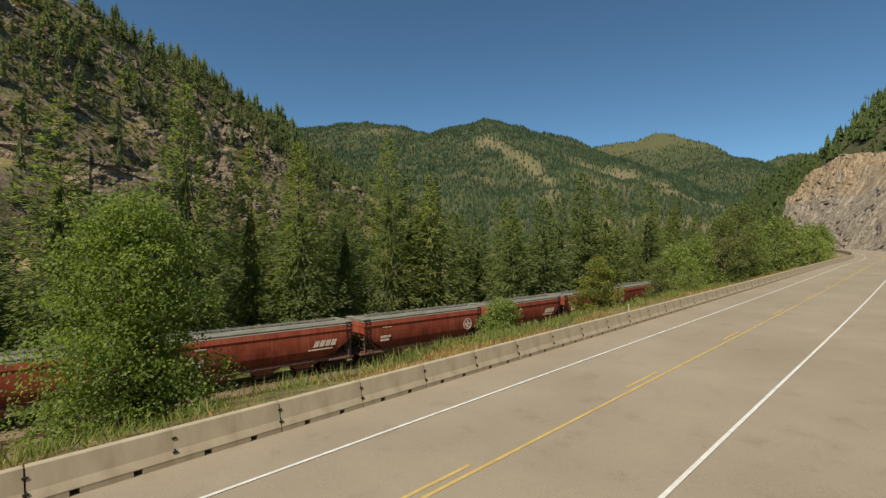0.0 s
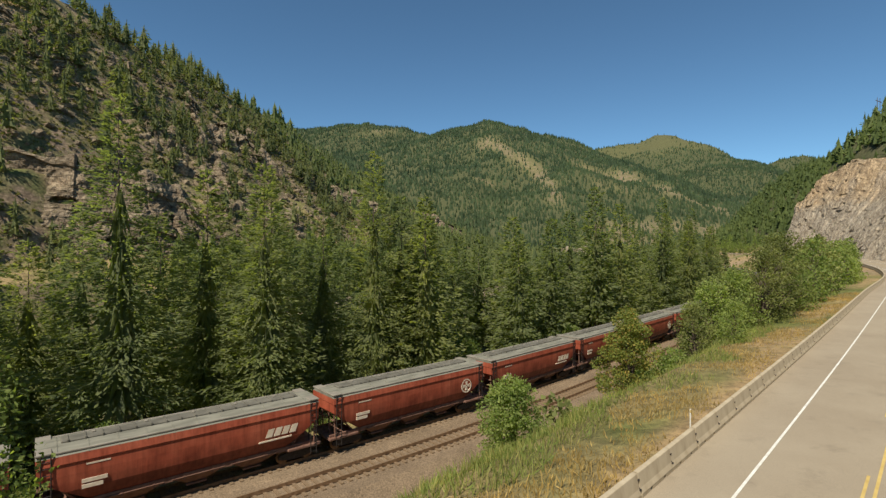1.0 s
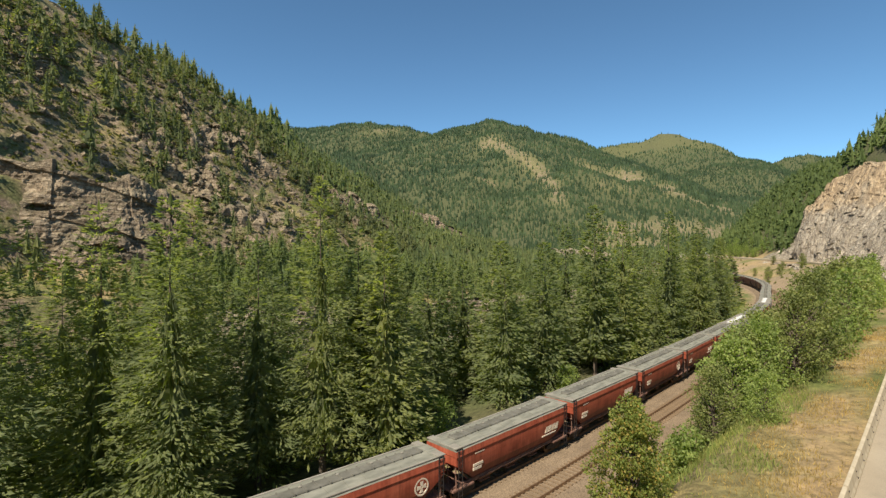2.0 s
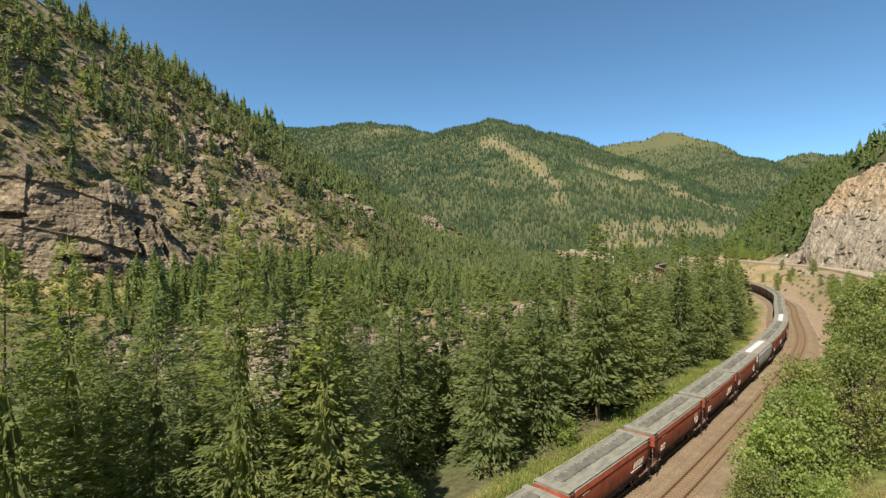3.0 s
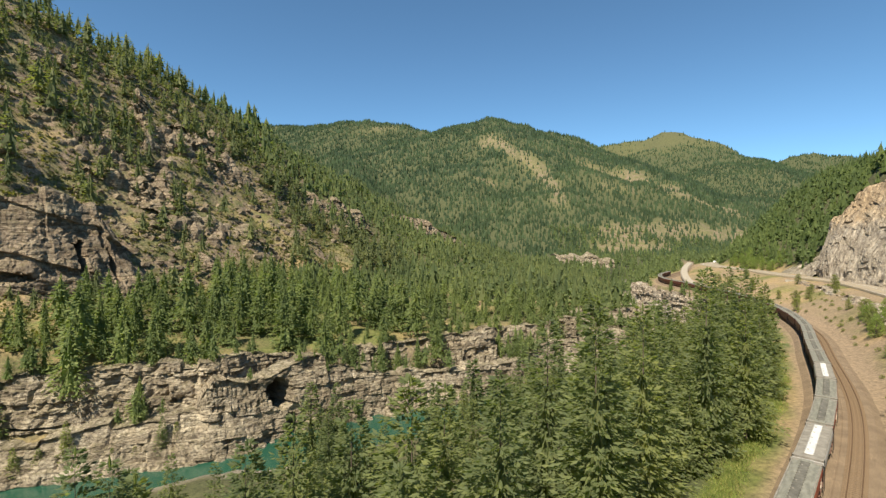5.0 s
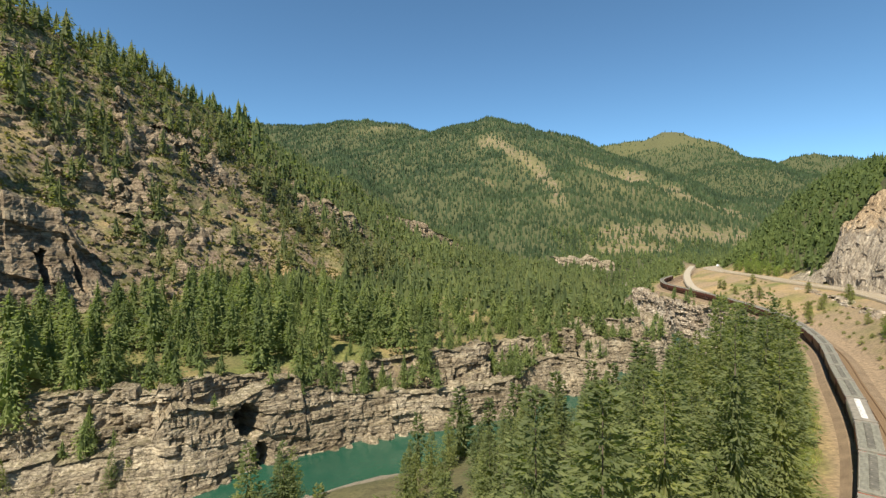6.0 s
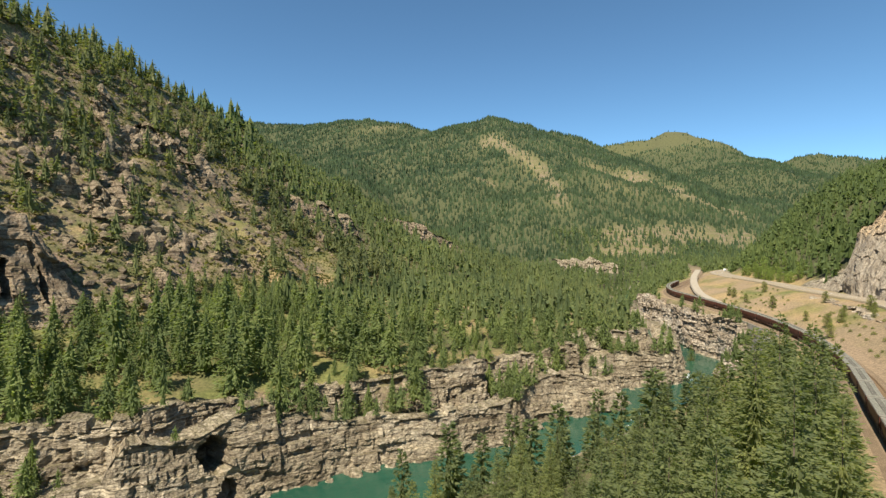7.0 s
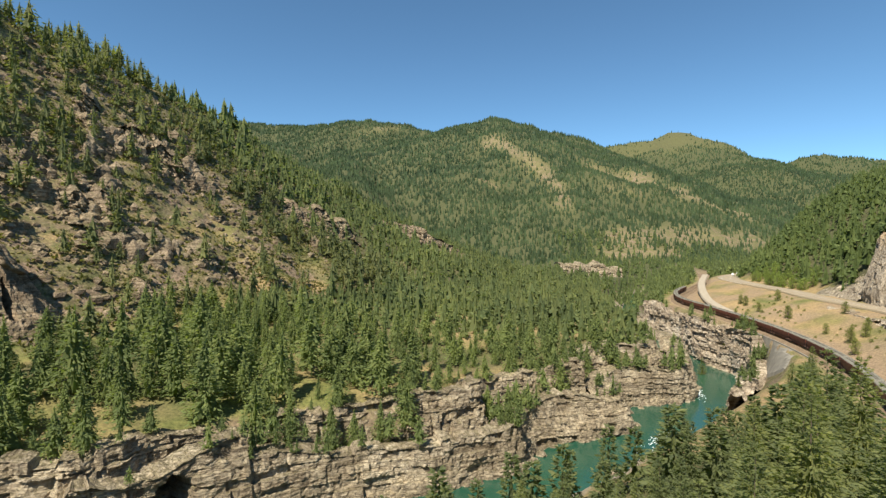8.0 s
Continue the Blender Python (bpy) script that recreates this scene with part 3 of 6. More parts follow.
ground_me = raw_mesh("ground", np.stack([XX, YY, ZZ], -1).reshape(-1, 3), grid_faces(len(GY), len(GX)), True)
gy2, gx2 = np.gradient(ZZ, GY, GX)
steep = np.hypot(gx2, gy2)
right_of_bench = XX > along(BENCH, GY)[:, None]
near_rail = np.clip(1 - (np.abs(XX - rail_x - 5.2) - 10.0) / 2.5, 0, 1) * keep
dry = np.clip(0.5 + 0.7 * fbm(XX / 16, YY / 16, 0, 4, 41), 0, 1)
dry = np.where(right_of_bench & (YY > 120), np.clip(0.78 + 0.75 * fbm(XX / 12, YY / 12, 0, 4, 49), 0, 1), dry)
dry = np.where((XX < rail_x - 3) & right_of_bench, np.clip(0.34 + 0.6 * fbm(XX / 9, YY / 9, 0, 3, 48), 0, 1), dry)
dry = np.where((XX > foot_x - 14) & (XX < along(BANK_L, GY)[:, None]) & (YY < 700), np.clip(dry + 0.1, 0, 0.8), dry)
dry = np.where(YY > 760, 0.12 + 0.2 * bald(XX, YY), dry)
barrier_side = np.clip(1 - (road_x - 6.5 - XX) / 9, 0, 1) * (XX < road_x) * keep
dry = np.where(verge & (YY < 130), np.clip(0.36 + 0.75 * barrier_side + 0.55 * fbm(XX / 7, YY / 7, 0, 4, 43), 0, 1), dry)
bare = np.clip((steep - 0.55) * 3 + 1.2 * fbm(XX / 28, YY / 28, 0, 4, 42), 0, 1) * np.maximum(slope_zone, np.clip((steep - 0.7) * 3, 0, 1))
bare = np.where(YY > 760, np.clip(1.7 * bald(XX, YY), 0, 1) * np.clip(0.95 + 0.6 * fbm(XX / 60, YY / 60, 0, 4, 44), 0, 1) * np.clip((3000 - YY) / 300, 0.25, 1), bare)
shore = np.clip((-27 - ZZ) / 3, 0, 1) * keep
dirt_bank = (XX > rail_x + 9) & (XX < road_x - 7) & (YY > 140)
near_rail = np.maximum(near_rail, dirt_bank * np.clip(0.5 + 0.8 * fbm(XX / 14, YY / 14, 0, 4, 50), 0, 0.85) * keep)
bank_x = along(BANK_R, GY)[:, None]
stand_edge = across(offset(RAIL, -10.5), np.clip(GY, -150, 890))[:, None]
woods = ((XX > bank_x + 4) & (XX < stand_edge) & (YY < 215)) * 0.8
plateau = (XX > foot_x - 14) & (XX < along(BANK_L, GY)[:, None] - 22)
woods = np.maximum(woods, plateau * np.clip(0.35 + 0.6 * fbm(XX / 30, YY / 30, 0, 3, 47), 0, 0.7))
woods = np.maximum(woods, np.clip((YY - 430) / 100, 0, 0.8) * (XX < foot_x))
woods = np.maximum(woods, 0.85 * (XX > road_x + 22) * keep)
woods = np.where(YY > 760, np.maximum(np.maximum(woods * keep, (1 - bald(XX, YY)) * 0.95), 0.72 * np.clip((YY - 2500) / 300, 0, 1)), woods)
for key, values in (("dry", dry), ("bare", bare), ("gravel", near_rail), ("shore", shore), ("woods", woods)):
    a = ground_me.attributes.new(key, "FLOAT", "POINT")
    a.data.foreach_set("value", np.ascontiguousarray(values, np.float32).ravel())
ground = tagged(mesh_object("ground", ground_me, GROUND), "valley ground of dry grass, forest floor and scree slopes", "ground", kind="structure")


# ---- strips that follow the road and the railway ----
def strip(name, line, profile, z_of, mat, lo, hi, smooth=False, every=2):
    """Sweeps a cross profile of (sideways, up) along a line, between two values of y."""
    pts = line[(line[:, 1] > lo) & (line[:, 1] < hi)][::every]
    g = np.gradient(pts, axis=0)
    g /= np.linalg.norm(g, axis=1)[:, None]
    n = np.stack([g[:, 1], -g[:, 0]], 1)
    verts = np.array([[(*(p + d * m), z_of(p[1]) + h) for d, h in profile] for p, m in zip(pts, n)])
    return raw_mesh(name, verts.reshape(-1, 3), grid_faces(len(pts), len(profile)), smooth)


road = tagged(mesh_object("road", strip("road", ROAD, ((-6.35, -0.5), (-6.3, 0.0), (-3, 0.04), (0, 0.06), (4, 0.03), (11.5, -0.06), (11.6, -0.6)), road_z, ASPHALT, -120, 880), ASPHALT), "sun-bleached tan-grey asphalt highway with faint stains", "road", kind="structure")
for d, w in ((-3.47, 0.055), (4.05, 0.06)):
    mesh_object("edge_line", strip("edge_line", ROAD, ((d - w, 0.055), (d + w, 0.055)), road_z, WHITE_LINE, -100, 860), WHITE_LINE, road, "white painted edge line")
mesh_object("centre_line", strip("centre_line", ROAD, ((0.17, 0.07), (0.28, 0.07)), road_z, YELLOW_LINE, -100, 860), YELLOW_LINE, road, "solid yellow centre line")
far_i = int(np.argmin(np.abs(ROAD[:, 1] - 12.8)))
for k in range(-6, 30):
    a = far_i + 12.19 * k
    i0, i1 = int(a - 3), int(a)
    if i0 < 0:
        continue
    lo_y, hi_y = ROAD[i0, 1] - 0.01, ROAD[i1, 1] + 0.01
    mesh_object("dash", strip("dash", ROAD, ((-0.15, 0.07), (-0.04, 0.07)), road_z, YELLOW_LINE, lo_y, hi_y, every=1), YELLOW_LINE, road)

water_y = np.linspace(60, 900, 220)
wv = np.stack([np.stack([along(BANK_L, water_y) - 6, water_y, 0 * water_y - 33], 1), np.stack([along(BANK_R, water_y) + 6, water_y, 0 * water_y - 33], 1)], 1)
river = tagged(mesh_object("water", raw_mesh("water", wv.reshape(-1, 3), grid_faces(220, 2)), WATER), "still turquoise-green mountain river between rock banks", "river", kind="structure")

track_side = strip("ballast_bed", RAIL, ((-4.6, -1.6), (-2.3, -0.24), (2.0, -0.24), (2.2, -0.34), (2.4, -0.24), (6.8, -0.24), (9.2, -1.5)), rail_z, BALLAST, -120, 880)
ballast = tagged(mesh_object("ballast_bed", track_side, BALLAST), "brown-grey gravel ballast bed under two railway tracks", "ballast", kind="structure")
gravel_line = smooth_line([(196, 400), (206, 445), (226, 497), (256, 560), (300, 640)])
service_track = tagged(mesh_object("service_track", strip("service_track", gravel_line, ((-3.2, -0.8), (-2.6, 0.25), (0, 0.3), (2.6, 0.25), (3.2, -0.8)), lambda y: float(np.interp(y, (400, 460, 520, 640), (-6.4, -4.5, -1.5, 2.6))), GRAVEL_ROAD, 395, 640), GRAVEL_ROAD), "pale gravel service track climbing from railway to highway", "track", kind="structure")


# ---- railway tracks ----
def rail_track(side, label):
    thing = tagged(new("railway_track"), label, "railway track", "railway tracks")
    centre = offset(RAIL, side)
    for d in (-0.75, 0.75):
        mesh_object("rail", strip("rail", centre, ((d - 0.07, -0.2), (d - 0.035, -0.02), (d - 0.035, 0.0), (d + 0.035, 0.0), (d + 0.035, -0.02), (d + 0.07, -0.2)), rail_z, RAIL_STEEL, -60, 700), RAIL_STEEL, thing)
    bm = bmesh.new()
    box(bm, (-1.3, -0.11, -0.3), (1.3, 0.11, -0.17))
    tie_me = bpy.data.meshes.new("tie")
    bm.to_mesh(tie_me)
    bm.free()
    tie_me.materials.append(TIE_WOOD)
    fine = smooth_line(centre[::6], 0.62)
    g = np.gradient(fine, axis=0)
    rest_v, rest_f, count = [], [], 0
    corners = np.array([v.co for v in tie_me.vertices])
    quads = np.array([list(p.vertices) for p in tie_me.polygons])
    for (x, y), (gx, gy) in zip(fine, g):
        if y < 20 or y > 420:
            continue
        m = Matrix.Translation((x, y, rail_z(y))) @ Matrix.Rotation(math.atan2(gy, gx) - math.pi / 2, 4, "Z")
        if count < 290 and side > 1 and y > 26:
            t = new("tie", tie_me)
            t.parent, t.matrix_basis = thing, m
            count += 1
        else:
            rest_f.append(quads + 8 * len(rest_v))
            rest_v.append(corners @ np.array(m.to_3x3()).T + np.array(m.translation))
    ob = mesh_object("tie_bed", raw_mesh("tie_bed", np.concatenate(rest_v), np.concatenate(rest_f)), TIE_WOOD, thing)
    ob["kind"] = "stuff"


rail_track(0.0, "rusty railway track under the freight train")
rail_track(4.4, "empty rusty railway track on weathered timber ties")


# ---- rock faces ----
LIPS = {}


def cliff(name, base, z_low, z_top, lean, mat, label, seed, size=(5.0, 2.2), depth=2.2, step_s=1.0, step_z=0.8, slant=0.12, lip=6.0, hollows=(), upright=0.0, faces_right=True, fine=0.45, lip_rise=0.0, wave=1.3, ledge=0.75, bulge=1.5, crack=0.4, chips=0.45):
    """A rock wall along a base line: blocks and ledges in relief, leaning back by lean metres, with a lip on the top."""
    line = smooth_line(base, step_s)
    s = np.arange(len(line)) * step_s
    g = np.gradient(line, axis=0)
    k = np.ones(9) / 9
    g = np.stack([np.convolve(np.pad(g[:, n], 4, mode="edge"), k, mode="valid") for n in (0, 1)], 1)
    g /= np.linalg.norm(g, axis=1)[:, None]
    out = np.stack([g[:, 1], -g[:, 0]], 1) * (1 if faces_right else -1)
    lows, tops = np.array([z_low(*p) for p in line]), np.array([z_top(*p) for p in line])
    rows_z, pushes = [], []
    r = np.random.default_rng(seed)
    notch = lattice(np.floor((s + 3 * fbm(s / 9, 0 * s, 0, 2, seed)) / (0.9 * size[0])).astype(np.int64), np.int64(4), np.int64(4), seed)
    tops = tops + size[1] * 0.9 * (notch - 0.5)
    height = np.maximum(tops - lows, 0.5)
    level, end = float(np.min(lows + slant * s)), float(np.max(tops + slant * s))
    warp = wave * size[1] * fbm(s / 21, 0 * s, 0, 4, seed + 2)
    k = 0
    while level < end:
        thick = size[1] * r.choice((0.25, 0.4, 0.6, 0.9, 1.3)) * r.uniform(0.8, 1.2)
        wide_k, phase = size[0] * r.uniform(0.4, 1.9), r.uniform(0, 50)
        own = 0.5 * r.uniform(-1, 1) + 0.55 * vnoise(s / (2.2 * size[0]), 0 * s + 3.7 * k, 0, seed + 8)
        u = (s + phase + 1.5 * fbm(s / 8, 0 * s + k, 0, 2, seed + 1)) / wide_k
        cell = np.floor(u).astype(np.int64)
        near_joint = np.minimum(u - cell, 1 - u + cell) * wide_k
        block = lattice(cell, np.int64(k), np.int64(1), seed)
        lost = (lattice(cell, np.int64(k), np.int64(2), seed) < 0.13) * 0.9
        for part_up in np.linspace(0.02, 0.98, max(2, math.ceil(thick / step_z) + 1)):
            z = np.clip(level + thick * part_up + warp - slant * s, lows, tops)
            p = (block - 0.5) * (0.5 + fine) + own * ledge - lost + bulge * fbm(s / 26, z / 20, 0, 3, seed + 3)
            p = p - crack * np.clip(1 - near_joint / 0.5, 0, 1) + 0.22 * fbm(s / 1.6, z / 1.6, 0, 3, seed + 6)
            p = p - upright * np.abs(fbm(s / 4.5, z / 25, 0, 3, seed + 5))
            chip, _ = cells(s / (0.42 * size[0]), z / (0.6 * size[1]), 0 * s + seed, seed + 11)
            chip2, _ = cells(s / (0.17 * size[0]) + 0.3 * z, z / (0.26 * size[1]), 0 * s + seed, seed + 12)
            p = p + chips * (chip - 0.5) + 0.55 * chips * (chip2 - 0.5)
            rows_z.append(z), pushes.append(depth * p)
        level += thick
        k += 1
    Z, push = np.array(rows_z), np.array(pushes)
    S, V = np.broadcast_to(s, Z.shape), (Z - lows) / height
    fall_back = lean(line[:, 1]) if callable(lean) else lean
    back = fall_back * (V**1.2) * (1 + 0.25 * fbm(S / 30, 0 * S, 0, 2, seed + 4))
    push = push * (1 - 0.35 * V)
    X = line[:, 0] + out[:, 0] * (push - back)
    Y = line[:, 1] + out[:, 1] * (push - back)
    for hx, hy, hz, rw, rh, deep in hollows:
        ds = (X - hx) * g[:, 0] + (Y - hy) * g[:, 1]
        side_on = np.abs((X - hx) * out[:, 0] + (Y - hy) * out[:, 1]) < 14
        r = np.hypot(ds / rw, (Z - hz) / rh) + 0.18 * fbm(S / 1.5, Z / 1.5, 0, 2, 71)
        pit = deep * np.clip((1.0 - r) / 0.13, 0, 1) * side_on
        X, Y = X - out[:, 0] * pit, Y - out[:, 1] * pit
    Z = Z + 0.15 * fbm(S / 2, Z / 2, 0, 2, seed + 6)
    rowsets = [np.stack([X, Y, Z], -1)]
    for n, d in enumerate((lip * 0.35, lip * 0.7, lip)):
        rowsets.append(np.stack([X[-1] - out[:, 0] * d, Y[-1] - out[:, 1] * d, Z[-1] + 0.5 * fbm(s / 3, 0 * s + n, 0, 3, seed) + lip_rise * d - (3.0 if n == 2 else 0)], -1)[None])
    P = np.concatenate(rowsets)
    LIPS.setdefault(name, []).append(P[-4:-1].reshape(-1, 3))
    me = raw_mesh(name, P.reshape(-1, 3), grid_faces(P.shape[0], P.shape[1]))
    return tagged(mesh_object(name, me, mat), label, "cliff", kind="structure")


def bank_points(knots, lo, hi, d):
    pts = [(x, y) for y, x in knots if lo <= y <= hi]
    return [tuple(p) for p in offset(smooth_line(pts, 8.0), d)]


cliff("river_cliff", bank_points(BANK_L, 140, 420, 0.5), lambda x, y: -34.5, lambda x, y: -18.5 - 4.0 * float(vnoise(x / 20, y / 20, 0, 51)) + (5.0 if x < -22 else 0.0) - 10.5 * min(1.0, max(0.0, (-46.0 - x) / 5.0)), 5.0, ROCK_BROWN, "layered brown rock cliff rising from the river", 11, (5.2, 2.1), 1.25, 0.6, 0.6, 0.05, 9.0, hollows=((-40.3, 208.8, -20.6, 3.7, 4.7, 13.0), (-33, 206, -30, 2.4, 3.2, 9.0)), wave=0.16, ledge=0.42, bulge=2.2, crack=0.55, chips=0.4, upright=0.45)
cliff("upper_cliff", bank_points(BANK_L, 130, 440, -13.0), lambda x, y: -24.0, lambda x, y: -11.5 - 3.0 * float(vnoise(x / 16, y / 16, 0, 52)), 4.5, ROCK_BROWN, "stepped brown rock rim with ledges above the river", 12, (5.0, 2.4), 1.7, 0.8, 0.8, 0.04, 7.0, wave=0.2, ledge=0.45, crack=0.55, chips=0.5, upright=0.6)
cliff("bluff", [(-215, 196), (-180, 205), (-152, 218), (-132, 236), (-121, 251), (-115, 263), (-118, 276), (-130, 290)], lambda x, y: min(4.0, float(ground_z(x, y)) - 4.0), lambda x, y: float(np.interp(y, (196, 236, 255, 268, 290), (49, 48, 43, 34, 27))) + 2.5 * float(vnoise(x / 12, y / 12, 0, 54)), 19.0, ROCK_BLUFF, "massive purple-brown rock bluff with tilted seams and dark clefts", 13, (22.0, 7.5), 2.6, 0.7, 0.8, 0.24, 12.0, hollows=((-124, 247, 24, 2.4, 11, 8), (-117.5, 258, 18, 1.9, 9, 6), (-141, 228, 12.5, 8, 2.2, 6), (-160, 214, 30, 6, 1.6, 4)), wave=0.25, ledge=0.6, bulge=1.7, fine=-0.1, crack=0.1, chips=0.42)
cliff("road_cut", [tuple(p) for p in offset(ROAD, 8.6)[(ROAD[:, 1] > 128) & (ROAD[:, 1] < 362)][::20]] + [(251, 372), (258, 386), (272, 399), (290, 410), (316, 420)], lambda x, y: 1.5, lambda x, y: float(np.interp(y, (130, 215, 260, 300, 345, 362, 374, 386, 400, 416), (28, 44, 52, 58, 65, 59, 48, 41, 36, 32))) + 3.5 * float(vnoise(x / 25, y / 25, 0, 55)), lambda y: np.interp(y, (330, 355, 372, 392, 420), (31, 24, 14, 7, 5)), ROCK_CUT, "tall tan and grey blasted rock face beside the highway", 14, (4.0, 5.0), 1.2, 0.8, 1.0, -0.35, 8.0, upright=1.0, faces_right=False, fine=-0.1, ledge=0.3, crack=0.2, chips=0.13)
cliff("cut_talus", [(256, 386), (259, 402), (262, 418), (266, 434), (271, 450)], lambda x, y: 1.0, lambda x, y: float(np.interp(y, (386, 402, 418, 434, 450), (34, 27, 19, 12, 4))), 20.0, ROCK_CUT, "sloping tan rubble bank at the end of the rock cut", 19, (3.0, 2.0), 1.0, 1.0, 1.1, 0.1, 6.0, faces_right=False, lip_rise=0.3)
cliff("road_bank", [tuple(p) for p in offset(ROAD, -20.0)[(ROAD[:, 1] > 205) & (ROAD[:, 1] < 372)][::20]], lambda x, y: -6.0, lambda x, y: 1.3 + 1.6 * float(vnoise(x / 9, y / 9, 0, 59)), 4.2, ROCK_PALE, "pale broken rock bank under the highway edge", 18, (3.0, 1.8), 1.1, 0.8, 0.8, 0.03, 5.0, faces_right=False)
cliff("far_bank_cliff", bank_points(BANK_R, 283, 520, -2.0), lambda x, y: -34.5, lambda x, y: -10.0 - (9.0 if y < 335 else 0.0) + 2.0 * float(vnoise(x / 15, y / 15, 0, 56)), 3.0, ROCK_PALE, "pale layered rock bank below the railway", 15, (4.5, 2.4), 1.5, 0.7, 0.8, 0.05, 5.0, faces_right=False, wave=0.3, chips=0.55, upright=0.5)
cliff("spur_cliff", [(-62, 640), (-35, 650), (-10, 664), (15, 682), (45, 704)], lambda x, y: float(ground_z(x, y)) - 4.0, lambda x, y: float(np.interp(x, (-62, -35, -10, 15, 45), (62, 61, 54, 42, 27))) + 5 * float(vnoise(x / 13, y / 13, 0, 57)), 14.0, ROCK_BLUFF, "weathered rock outcrop on the forested spur", 16, (7.0, 4.0), 2.6, 1.2, 1.0, 0.2, 10.0, upright=1.0, chips=0.7)
cliff("valley_cliff", [(180, 788), (200, 797), (225, 800), (248, 803), (274, 812)], lambda x, y: -13.0, lambda x, y: 4 + 8 * float(vnoise(x / 13, y / 13, 0, 58)), 9.0, ROCK_BROWN, "pale tan eroded cliff low on the far hill", 17, (6.0, 4.0), 2.4, 1.2, 1.0, 0.05, 14.0, upright=1.5, chips=0.9, lip_rise=0.3)


def on_slope(name, base, height, lean, seed, label, depth=2.4):
    """A crag on the mountain: a short rock band that stands out of the slope."""
    tail = {base[0], base[-1]}
    cliff(name, base, lambda x, y: float(ground_z(x, y)) - 2.5, lambda x, y: float(ground_z(x, y)) - 1 + height * (0.88 + 0.35 * float(vnoise(x / 17, y / 17, 0, seed))) * (0.25 + 0.75 * min(1.0, min(math.dist((x, y), t) for t in tail) / 14)), 1.3 * lean, ROCK_BLUFF, label, seed, (6.0, 3.4), depth, 1.0, 0.9, 0.2, 9.0, upright=1.0, lip_rise=0.5, chips=0.7)


on_slope("crag", [(-196, 362), (-178, 372), (-160, 384), (-146, 398), (-138, 416), (-138, 432)], 31, 13, 61, "dark jagged rock knob below the ridge", 4.0)
on_slope("crag", [(-176, 290), (-160, 300), (-148, 314), (-138, 328), (-130, 346)], 25, 12, 62, "broken brown crag above the scree", 3.4)
on_slope("crag", [(-262, 262), (-240, 276), (-222, 288), (-206, 304), (-200, 318)], 27, 11, 63, "dark cleft crag high on the slope", 3.4)
on_slope("crag", [(-120, 322), (-106, 338), (-96, 356), (-90, 372)], 16, 9, 64, "low weathered crag at the foot of the scree")
on_slope("crag", [(-106, 480), (-92, 494), (-78, 510), (-64, 522), (-50, 530)], 24, 10, 65, "brown crag among the firs of the spur")
on_slope("crag", [(-232, 330), (-214, 340), (-198, 352)], 13, 8, 66, "grey-brown crag below the ridge trees")
on_slope("crag", [(-106, 290), (-98, 302), (-92, 316)], 13, 8, 67, "low mossy crag above the plateau firs")


# ---- freight train ----
def mesh_of(name, build, mat, smooth=False):
    bm = bmesh.new()
    build(bm)
    bmesh.ops.recalc_face_normals(bm, faces=bm.faces)
    for f in bm.faces:
        f.smooth = smooth
    me = bpy.data.meshes.new(name)
    bm.to_mesh(me)
    bm.free()
    me.materials.append(mat)
    return me


def hold(name, me, parent, m=None, label=""):
    ob = new(name, me)
    ob.parent = parent
    if m is not None:
        ob.matrix_basis = m
    return tagged(ob, label)


